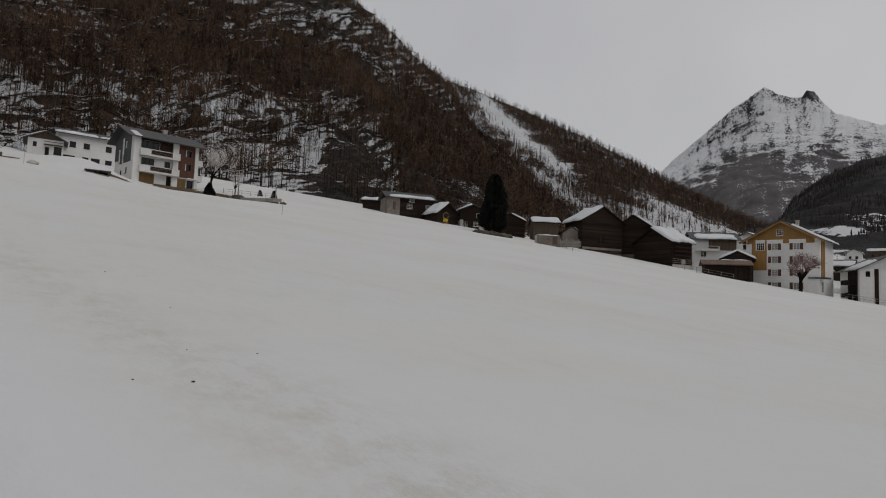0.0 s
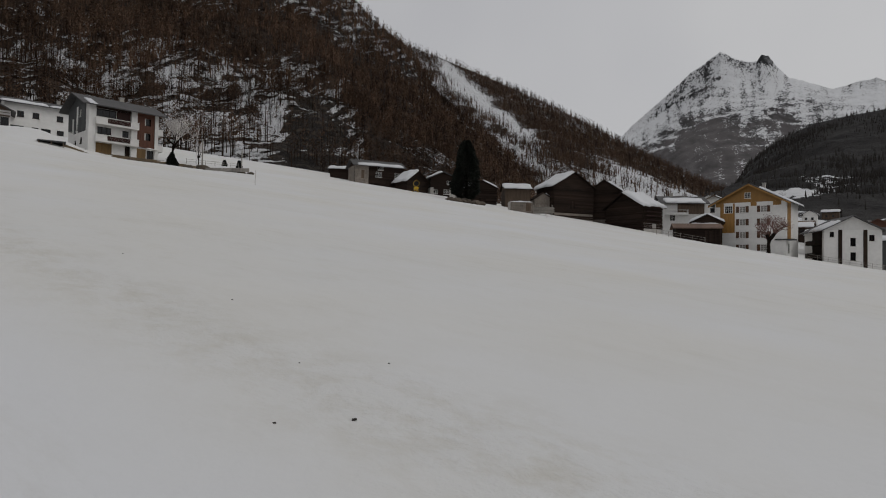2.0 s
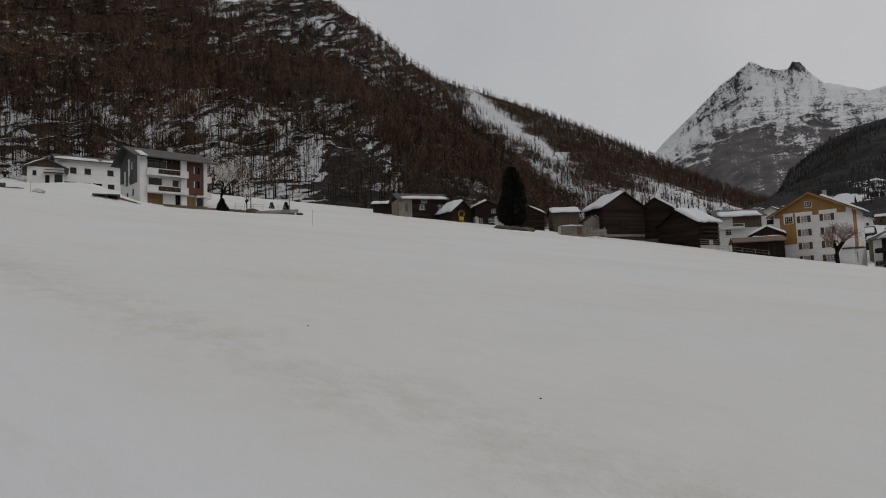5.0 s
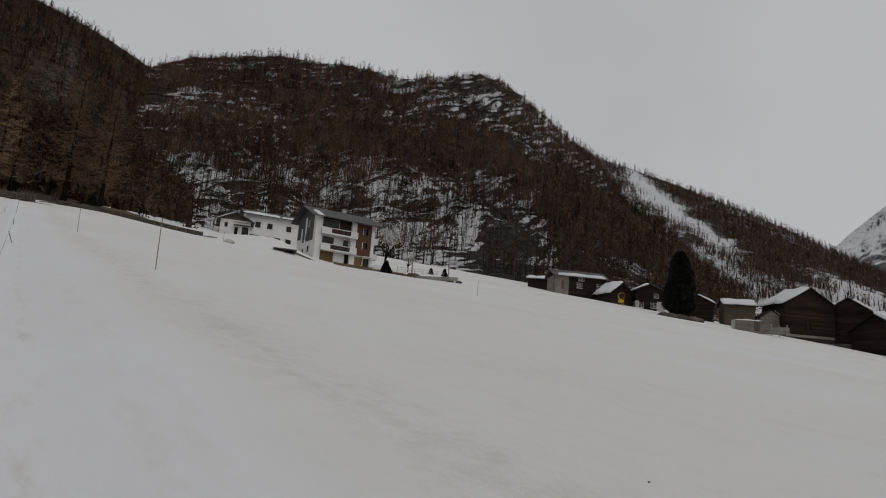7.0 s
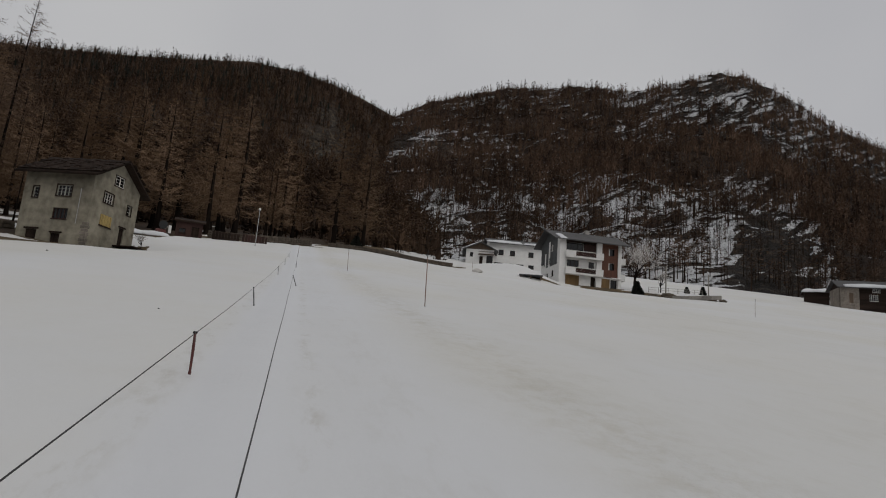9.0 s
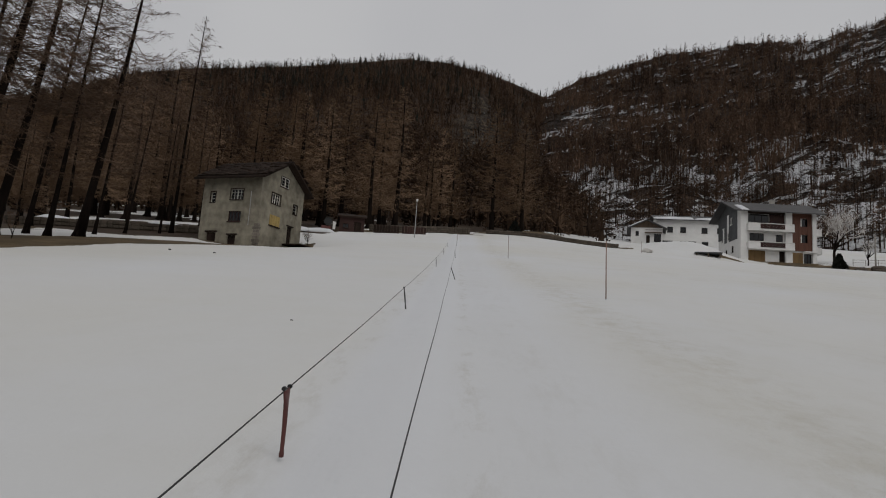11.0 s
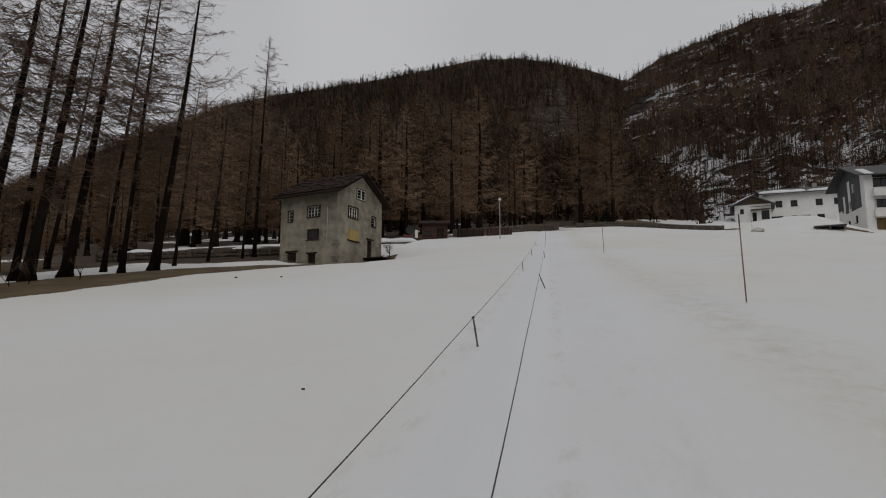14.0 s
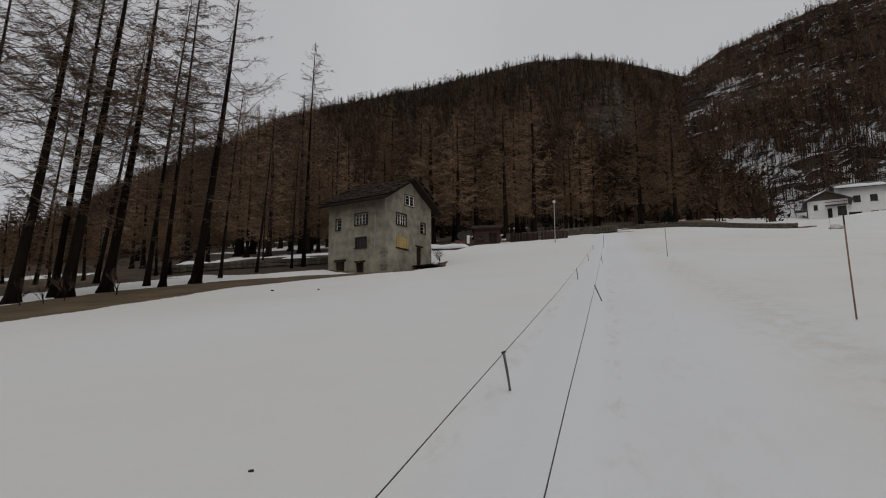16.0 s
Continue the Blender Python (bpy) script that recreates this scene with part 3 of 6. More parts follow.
ridge_dark = Hill("mountain_5", turned([(66, 3.5), (70, 5.0), (72.0, 7.0), (72.8, 8.6), (74.4, 9.9), (76, 10.7), (77.5, 11.3), (79.4, 11.6), (82.5, 11.9), (90, 13), (104, 14), (125, 12), (150, 8), (180, 6)]), 440, 1350, 18, 0.25, 90, 5, power=0.9)
hill_back = Hill("mountain_6", turned([(170, 6), (200, 9), (230, 8), (262, 4)]), 300, 1200, 20, 2.0, 24, 6)


def cliff_shape(a, u):
    """The dark cliff above the village: a broad foot narrowing to a spur."""
    return np.clip(1.9 * blob(a, u, 37.4, 0.06, 3.5, 0.17) + 1.3 * blob(a, u, 37.2, 0.27, 2.0, 0.13) - 0.2, 0, 1)


def face_shape(a, u):
    """The tan rock face and the broken slope under it."""
    return np.clip(1.3 * blob(a, u, -1.6, 0.80, 1.3, 0.07, -0.02) + 1.1 * blob(a, u, -2.0, 0.62, 2.2, 0.10) + 0.9 * blob(a, u, -1.4, 0.45, 3.2, 0.09), 0, 1)


def cover_left(a, u, x, y, f):
    n = fbm(x, y, 40, 4, 11)
    rock = np.clip(face_shape(a, u) + 0.9 * blob(a, u, 3.5, 0.5, 2, 0.2) + 0.15 * n, 0, 1)
    streak = smooth(f, 0.18, 0.40)
    snow = 0.16 + 0.06 * n + 0.20 * streak * rock + 0.30 * (1 - smooth(u, 0.01, 0.07))
    return snow, rock


def cover_mid(a, u, x, y, f):
    n = fbm(x, y, 45, 4, 12)
    m = fbm(x, y, 18, 3, 16)
    dome = np.clip(blob(a, u, 34.5, 0.90, 8.0, 0.20) * 1.5 + 0.3 * n, 0, 1)
    shoulder = blob(a, u, 43, 0.85, 3.5, 0.22)
    cliff = cliff_shape(a, u)
    low = 1 - smooth(u + 0.06 * m, 0.30, 0.58)
    west = 1 - smooth(a, 20, 26)
    east = smooth(a, 41.5, 45)
    streak = smooth(f, 0.20, 0.36)
    broad = smooth(f, -0.16, 0.10)
    belt = np.clip(1.3 * blob(a, u, 33, 0.60, 11, 0.10), 0, 1)
    flank = east * (1 - smooth(u, 0.72, 0.85))
    streak = streak * (1 - 0.8 * belt) * (1 - 0.75 * flank)
    snow = 0.335 + 0.10 * n - 0.09 * belt - 0.06 * flank + 0.26 * (1 - smooth(u + 0.05 * m, 0.04, 0.15)) * east + 0.10 * flank * smooth(m, 0.05, 0.25) + (0.16 + 0.14 * smooth(m, -0.1, 0.2) * (1 - smooth(u, 0.5, 0.75))) * streak
    snow = snow + low * (1 - east) * (0.11 + 0.19 * broad + 0.10 * m - 0.04 * west - 0.22 * smooth(fbm(x, y, 22, 3, 29), 0.0, 0.25))
    snow = snow + np.maximum(dome, shoulder) * (0.05 + 0.17 * streak * smooth(m, -0.25, 0.2))
    snow = snow + 0.45 * blob(a, u, 33.3, 0.21, 0.8, 0.05) + 0.40 * blob(a, u, 40.8, 0.10, 1.1, 0.11, -0.05) - 0.40 * cliff - 0.16 * blob(a, u, 37.6, 0.15, 4.5, 0.22)
    snow = snow + (0.08 + 0.20 * broad) * blob(a, u, 5.8, 0.72, 3.0, 0.04, 0.018) + (0.10 + 0.2 * broad) * blob(a, u, 3.4, 0.95, 1.6, 0.02, 0.01) - 0.35 * blob(a, u, 5.2, 0.82, 2.5, 0.04, 0.018) + 0.35 * blob(a, u, 26.5, 0.93, 1.6, 0.012, 0.012)
    snow = snow + 0.35 * blob(a, u, 27.8, 0.81, 1.3, 0.010, 0.02) + 0.30 * blob(a, u, 33.6, 0.90, 1.6, 0.010, 0.03)
    snow = snow + (0.16 + 0.16 * broad) * blob(a, u, 10, 0.09, 9, 0.12)
    rock = dome * 0.9 + shoulder * 0.8 + cliff + low * (0.2 + 0.5 * smooth(m, -0.1, 0.25)) + 0.8 * blob(a, u, 5.2, 0.75, 3.5, 0.10)
    return snow, np.clip(rock, 0, 1)


def cover_ridge(a, u, x, y, f):
    n = fbm(x, y, 80, 4, 13)
    strip = smooth(a - 2.75, 46.3, 48.3) * (1 - smooth(a - 2.75, 54, 58)) * np.exp(-((u - 0.72 + 0.049 * (a - 2.75 - 51.5)) / 0.095) ** 2)
    low = 1 - smooth(u, 0.15, 0.45)
    under = smooth(0.62 - u - 0.049 * (a - 54.25), 0.0, 0.12)
    return 0.40 + 0.45 * strip + 0.23 * under + 0.30 * low * smooth(a, 52, 60) + 0.3 * (1 - smooth(u, 0.5, 0.75)) * smooth(a, 62, 66) + 0.1 * n + 0.05 * f, 0.2 * strip


def cover_peak(a, u, x, y, f):
    n = fbm(x, y, 260, 5, 14)
    b = a - 2.75
    line = 0.67 - 0.14 * smooth(70 - b, 2, 7) - 0.12 * smooth(b, 73, 78) + 0.05 * np.sin(b * 1.1)
    high = smooth(u + 0.10 * n + 0.03 * f, line - 0.04, line + 0.16)
    knob = blob(a, u, 73.7, 1.0, 0.42, 0.02)
    spine = fbm(b * 2.6, u * 9 + b * 0.8, 1.0, 4, 31)
    return 0.335 + 0.20 * high + 0.06 * smooth(u, 0.75, 0.9) + 0.09 * spine + 0.05 * n + 0.025 * f - 0.4 * knob, 0.15 + 0.85 * high


def cover_dark(a, u, x, y, f):
    n = fbm(x, y, 120, 4, 15)
    return 0.27 + 0.12 * n + 0.50 * (1 - smooth(u, 0.10, 0.60)) * (1 - smooth(a, 79, 86)) * smooth(n, -0.25, 0.1) + 0.5 * (1 - smooth(u, 0.05, 0.13)), 0.2 + 0 * u


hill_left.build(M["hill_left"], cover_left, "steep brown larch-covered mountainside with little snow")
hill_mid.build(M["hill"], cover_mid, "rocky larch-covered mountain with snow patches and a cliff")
ridge_far.build(M["hill"], cover_ridge, "descending wooded ridge with a white avalanche strip")
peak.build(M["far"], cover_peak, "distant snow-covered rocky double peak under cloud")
ridge_dark.build(M["far_dark"], cover_dark, "dark conifer-covered valley side with snow gullies")
hill_back.build(M["hill"], cover_left, "wooded mountainside behind the slope")


# ---- woods on the slopes ----
def tree_proto(rng, branches, spread, droop, trunk=0.012, bare=0.15, wisps=0, core=False, fat=1.0, heft=1.0, crest=0.86):
    """A one-metre conifer of thin slivers, as a triangle soup."""
    tris = []
    r = trunk
    ring = [(r * math.cos(k * 2.094), r * math.sin(k * 2.094)) for k in range(3)]
    for k in range(3):
        a, b = ring[k], ring[(k + 1) % 3]
        tris.append([(a[0], a[1], -0.05), (b[0], b[1], -0.05), (0, 0, 1.0)])
    if core:
        k, turn = 5, rng.random() * 6.283
        foot = [(spread * heft * (0.30 + 0.35 * rng.random()) * math.cos(turn + q * 6.283 / k), spread * heft * (0.30 + 0.35 * rng.random()) * math.sin(turn + q * 6.283 / k), bare + 0.05 + 0.22 * rng.random()) for q in range(k)]
        for q in range(k):
            tris.append([foot[q], foot[(q + 1) % k], (0.01 * rng.random(), 0.01 * rng.random(), crest + 0.1 * rng.random())])
    # fine twigs all through a cone-shaped crown
    for i in range(wisps):
        h = bare + (0.97 - bare) * (i + rng.random()) / wisps
        reach = spread * (1 - (h - bare) / (1 - bare)) ** 0.7 * min(1.0, 0.45 + 4 * (h - bare)) + 0.02
        rad, ang = reach * math.sqrt(rng.random()), rng.random() * 6.283
        ca, sa = math.cos(ang), math.sin(ang)
        lift, swing = rng.uniform(-0.25, 1.0), rng.uniform(-0.9, 0.9)
        w, ln = fat * (0.008 + 0.010 * rng.random()), 0.05 + 0.06 * rng.random()
        face = rng.random() * 6.283
        cw, sw = math.cos(face) * w, math.sin(face) * w
        tris.append([(ca * rad - cw, sa * rad - sw, h - 0.3 * w), (ca * rad + cw, sa * rad + sw, h + 0.3 * w), (ca * (rad + 0.6 * ln) - sa * swing * ln, sa * (rad + 0.6 * ln) + ca * swing * ln, h + lift * ln)])
    for i in range(branches):
        h = bare + (0.97 - bare) * (i + rng.random()) / branches
        ang = rng.random() * 6.283
        ln = spread * (1 - h) ** 0.6 * (0.5 + 0.7 * rng.random()) + 0.02
        w = ln * (0.10 + 0.10 * rng.random()) + 0.006
        dz = -droop * ln * (0.3 + rng.random()) + ln * 0.15
        ca, sa = math.cos(ang), math.sin(ang)
        t = (rng.random() - 0.5) * 1.6
        tris.append([(-sa * w, ca * w, h + w * t), (sa * w, -ca * w, h - w * t), (ca * ln, sa * ln, h + dz)])
        if branches > 24:
            tris.append([(ca * ln * 0.4, sa * ln * 0.4, h + dz * 0.4 + w), (ca * ln * 0.4, sa * ln * 0.4, h + dz * 0.4 - w * 0.6), (ca * ln * 0.8 - sa * ln * 0.35, sa * ln * 0.8 + ca * ln * 0.35, h + dz)])
    return np.array(tris)


def wood(name, hill, count, az, u, tall, protos, density, material, label, seed):
    """One object of many trees standing on a hill, thinned by a density of bearing and height."""
    rng = np.random.default_rng(seed)
    A = rng.uniform(az[0], az[1], count * 4)
    r2 = rng.uniform((hill.r0 + (hill.r1 - hill.r0) * u[0]) ** 2, (hill.r0 + (hill.r1 - hill.r0) * u[1]) ** 2, count * 4)
    U = (np.sqrt(r2) - hill.r0) / (hill.r1 - hill.r0)
    x, y, z = hill.at(A, U)
    keep = np.flatnonzero(rng.random(count * 4) < density(A, U, x, y))[:count]
    V, shade = [], []
    H = rng.uniform(tall[0], tall[1], len(keep))
    which = rng.integers(0, len(protos), len(keep))
    turn = rng.uniform(0, 6.283, len(keep))
    for k, p in enumerate(protos):
        s = keep[which == k]
        if not len(s):
            continue
        h, c, sn = H[which == k], np.cos(turn[which == k]), np.sin(turn[which == k])
        q = p.reshape(-1, 3)
        out = np.empty((len(s), len(q), 3))
        wide = h * rng.uniform(0.8, 1.2, len(s))
        out[..., 0] = (q[None, :, 0] * c[:, None] - q[None, :, 1] * sn[:, None]) * wide[:, None] + x[s, None]
        out[..., 1] = (q[None, :, 0] * sn[:, None] + q[None, :, 1] * c[:, None]) * wide[:, None] + y[s, None]
        out[..., 2] = q[None, :, 2] * h[:, None] + z[s, None]
        V.append(out.reshape(-1, 3))
        own = np.repeat(rng.uniform(0, 1, len(s))[:, None], len(q), 1)
        own[:, :9] = -0.25
        shade.append(own.ravel())
    V = np.concatenate(V)
    me = from_arrays(name, V, np.arange(len(V)).reshape(-1, 3), material)
    me.attributes.new("tint", "FLOAT", "POINT").data.foreach_set("value", np.concatenate(shade).astype(np.float32))
    return tagged(new(name, me), label, "woodland", kind="stuff")


_r = random.Random(4)
LARCH = [tree_proto(_r, 16, 0.19, 0.25, 0.012, 0.16, 52, False, 1.7) for _ in range(6)]
SMALL = [tree_proto(_r, 3, 0.20, 0.25, 0.010, 0.08, 40, True, 1.9, 0.5, 0.60) for _ in range(8)]
FULL = [tree_proto(_r, 12, 0.19, 0.25, 0.012, 0.14, 50, True, 1.5, 0.55, 0.60) for _ in range(6)]
STEMS = [tree_proto(_r, 5, 0.12, 0.2, 0.016, 0.36, 16, False, 1.3) for _ in range(6)]
FIRS = [tree_proto(_r, 24, 0.20, 0.6, 0.012, 0.04, 0, True) for _ in range(4)]
TINY = [tree_proto(_r, 7, 0.17, 0.4, 0.008, 0.02, 6, True) for _ in range(5)]


def dens_left(a, u, x, y):
    n = fbm(x, y, 35, 3, 21)
    return np.clip(0.85 + 0.3 * n, 0.1, 1) * (1 - 0.88 * face_shape(a, u))


def dens_mid(a, u, x, y):
    n = fbm(x, y, 32, 3, 22)
    dome = blob(a, u, 34.5, 0.90, 6.8, 0.17)
    low = 1 - smooth(u, 0.30, 0.52)
    west = 1 - smooth(a, 20, 26)
    east = smooth(a, 41.5, 44)
    d = 0.9 - (0.62 - 0.22 * west) * low * (1 - east) - 0.85 * dome - 0.35 * blob(a, u, 43, 0.85, 2.5, 0.16) - 0.75 * blob(a, u, 5.6, 0.73, 3.3, 0.07)
    d = d + 0.5 * blob(a, u, 33, 0.60, 11, 0.10) + 0.3 * east
    return np.clip(d - 0.5 * blob(a, u, 10, 0.09, 8, 0.11) + 0.75 * n + 0.45 * fbm(x, y, 14, 2, 27), 0.02, 1) * (1 - 0.5 * cliff_shape(a, u))


def dens_stems(a, u, x, y):
    return np.clip(0.45 + 0.7 * fbm(x, y, 30, 3, 24) - 0.5 * blob(a, u, 11, 0.05, 9, 0.10) - 0.8 * smooth(a, 42, 45), 0.01, 1) * (1 - 0.6 * cliff_shape(a, u)) * (1 - 0.9 * blob(a, u, 33.3, 0.21, 0.8, 0.05))


def dens_rim(a, u, x, y):
    return np.clip(0.45 + 1.3 * fbm(x, y, 25, 3, 26) - 0.45 * smooth(a, 28, 32) * (1 - smooth(a, 41, 43)), 0.05, 1)


def dens_ridge(a, u, x, y):
    return np.clip(0.8 - 0.75 * (1 - smooth(u, 0.5, 0.75)) * smooth(a, 62, 66) - 0.68 * smooth(0.62 - u - 0.049 * (a - 54.25), 0.0, 0.12) - 0.95 * smooth(a - 2.75, 46.3, 48.3) * (1 - smooth(a - 2.75, 54, 58)) * np.exp(-((u - 0.72 + 0.049 * (a - 2.75 - 51.5)) / 0.095) ** 2) + 0.3 * fbm(x, y, 60, 3, 23), 0.03, 1)


def dens_dark(a, u, x, y):
    return np.clip(0.55 + 1.2 * fbm(x, y, 110, 3, 15) - 0.70 * (1 - smooth(u, 0.10, 0.60)) * (1 - smooth(a, 79, 86)) - 0.9 * (1 - smooth(u, 0.05, 0.13)), 0.01, 1)


def fir_patch(a, u, x, y):
    return np.clip(blob(a, u, -14, 0.88, 9, 0.10) * 0.9 + 0.02, 0, 1)


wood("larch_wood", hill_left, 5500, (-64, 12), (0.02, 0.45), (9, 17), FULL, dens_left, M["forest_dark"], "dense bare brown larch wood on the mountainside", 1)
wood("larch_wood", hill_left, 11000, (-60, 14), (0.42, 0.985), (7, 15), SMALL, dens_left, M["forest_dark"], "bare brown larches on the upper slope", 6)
wood("fir_wood", hill_left, 900, (-36, 8), (0.5, 1.0), (8, 13), FIRS, fir_patch, M["fir"], "dark green conifers among the larches", 2)
wood("larch_wood", hill_mid, 2900, (-4, 60), (0.0, 0.52), (8, 14), STEMS, dens_stems, M["forest"], "thin bare larch stems over snow", 8)
wood("larch_wood", hill_mid, 2300, (-4, 60), (0.0, 0.38), (4, 10), LARCH, dens_mid, M["forest"], "bare brown larches over snow and rock", 3)
wood("larch_wood", hill_mid, 9000, (-2, 60), (0.33, 0.985), (7, 15), SMALL, dens_mid, M["forest"], "belt of bare brown larches below the rocky dome", 7)
wood("larch_wood", hill_mid, 2200, (2, 58), (0.95, 1.0), (2, 7), SMALL, dens_rim, M["forest"], "row of bare larches along the mountain's brow", 9)
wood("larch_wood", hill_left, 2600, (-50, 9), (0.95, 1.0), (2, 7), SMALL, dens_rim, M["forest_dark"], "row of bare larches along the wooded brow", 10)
wood("larch_wood", ridge_far, 6500, (42, 80), (0.02, 1.0), (9, 15), SMALL, dens_ridge, M["forest_far"], "bare larches on the far ridge", 4)
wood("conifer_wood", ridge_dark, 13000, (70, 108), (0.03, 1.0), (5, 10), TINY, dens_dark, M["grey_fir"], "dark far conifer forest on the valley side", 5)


# ---- buildings ----
def face_frame(side, w, d):
    """From a wall's own axes (along, outwards, up) to the house's axes."""
    if side == "front":
        o, u, n = (0, 0), (1, 0), (0, -1)
    elif side == "right":
        o, u, n = (w, 0), (0, 1), (1, 0)
    elif side == "left":
        o, u, n = (0, d), (0, -1), (-1, 0)
    else:
        o, u, n = (w, d), (-1, 0), (0, 1)
    return Matrix(((u[0], n[0], 0, o[0]), (u[1], n[1], 0, o[1]), (0, 0, 1, 0), (0, 0, 0, 1)))


def wall_face(bm, fm, length, low, high, holes, deep=0.16):
    """A wall face with real openings, each with its reveal."""
    us = sorted({0.0, length, *[h[0] for h in holes], *[h[2] for h in holes]})
    zs = sorted({low, high, *[h[1] for h in holes], *[h[3] for h in holes]})

    def quad(*p):
        bm.faces.new([bm.verts.new(fm @ Vector(q)) for q in p])
    for u0, u1 in zip(us, us[1:]):
        for z0, z1 in zip(zs, zs[1:]):
            cu, cz = (u0 + u1) / 2, (z0 + z1) / 2
            if not any(h[0] < cu < h[2] and h[1] < cz < h[3] for h in holes):
                quad((u0, 0, z0), (u1, 0, z0), (u1, 0, z1), (u0, 0, z1))
    for u0, z0, u1, z1 in holes:
        quad((u0, 0, z0), (u0, -deep, z0), (u0, -deep, z1), (u0, 0, z1))
        quad((u1, -deep, z0), (u1, 0, z0), (u1, 0, z1), (u1, -deep, z1))
        quad((u0, -deep, z0), (u0, 0, z0), (u1, 0, z0), (u1, -deep, z0))
        quad((u0, 0, z1), (u0, -deep, z1), (u1, -deep, z1), (u1, 0, z1))


def window(house, fm, u0, z0, u1, z1, style, proud=False):
    """Styles: w white frame, d dark frame, s white frame with brown shutters, door, garage, board."""
    y = 0.03 if proud else -0.13
    frame_mat = M["trim"] if style in ("w", "s", "g") else M["old_trim"] if style == "o" else M["red_dark"] if style == "r" else M["dark_wood"]
    if style in ("door", "garage", "board"):
        stuff = {"door": M["dark_wood"], "garage": M["tan_wood"], "board": M["yellow_board"]}[style]
        bm = bmesh.new()
        box(bm, u0 + 0.01, y - 0.06, z0, u1 - 0.01, y - 0.033, z1, fm)
        leaf = part({"door": "door", "garage": "garage_door", "board": "board"}[style], bm, stuff, house,
                    {"door": "dark wooden door", "garage": "tan boarded garage door", "board": "yellow board nailed over a window"}[style])
        n = max(2, round((u1 - u0) / 0.22))
        for k in range(n):
            a = u0 + (u1 - u0) * k / n
            bm = bmesh.new()
            box(bm, a + 0.01, y - 0.03, z0, a + (u1 - u0) / n - 0.01, y + 0.02 + 0.008 * (k % 2), z1, fm)
            part("plank", bm, stuff, leaf)
        if style == "board":
            bm = bmesh.new()
            box(bm, u0 - 0.08, 0.0, z0 - 0.12, u1 + 0.08, 0.10, z0 - 0.02, fm)
            part("window_sill", bm, M["dark_wood"], house)
        return
    bm = bmesh.new()
    t = 0.05 if style == "o" else 0.07
    bar = 0.022 if style == "o" else 0.03
    w, h = u1 - u0, z1 - z0
    for a, b, c, e in ((u0, z0, u1, z0 + t), (u0, z1 - t, u1, z1), (u0, z0 + t, u0 + t, z1 - t), (u1 - t, z0 + t, u1, z1 - t)):
        box(bm, a, y - 0.04, b, c, y + 0.03, e, fm)
    cols = 1 if w < 0.75 else (2 if w < 1.35 else 4 if style != "d" else 3)
    for k in range(1, cols):
        a = u0 + w * k / cols
        box(bm, a - bar * (2.2 if style == "o" and 2 * k == cols else 1), y - 0.03, z0 + t, a + bar * (2.2 if style == "o" and 2 * k == cols else 1), y + 0.02, z1 - t, fm)
    if style == "o":
        so = bmesh.new()
        for a, b, c, e in ((u0 - 0.06, z0 - 0.07, u1 + 0.06, z0 - 0.003), (u0 - 0.06, z1 + 0.003, u1 + 0.06, z1 + 0.09), (u0 - 0.06, z0, u0 - 0.003, z1), (u1 + 0.003, z0, u1 + 0.06, z1)):
            box(so, a, -0.02, b, c, 0.06, e, fm)
        part("surround", so, M["dark_wood"], house)
    if style in ("w", "s", "o") and h > 0.8:
        for f in (0.36, 0.68):
            box(bm, u0 + t, y - 0.02, z0 + h * f - bar * 0.6, u1 - t, y + 0.01, z0 + h * f + bar * 0.6, fm)
    win = part("window", bm, frame_mat, house)
    bm = bmesh.new()
    box(bm, u0 + t * 0.5, y - 0.035, z0 + t * 0.5, u1 - t * 0.5, y - 0.025, z1 - t * 0.5, fm)
    part("pane", bm, M["curtain" if style == "s" else "glass"], win)
    bm = bmesh.new()
    box(bm, u0 - 0.06, -0.02, z0 - 0.09, u1 + 0.06, 0.09, z0 - 0.01, fm)
    part("window_sill", bm, M["concrete"] if style == "g" else M["dark_wood"] if style == "o" else frame_mat, win)
    if style == "s":
        for a in (u0 - w * 0.55, u1 + 0.04):
            bm = bmesh.new()
            box(bm, a, 0.01, z0, a + w * 0.5, 0.06, z1, fm, 0.01)
            for k in range(5):
                zz = z0 + 0.1 + (h - 0.2) * k / 4
                box(bm, a + 0.04, 0.06, zz - 0.03, a + w * 0.5 - 0.04, 0.075, zz + 0.03, fm)
            part("shutter", bm, M["shutter"], win)


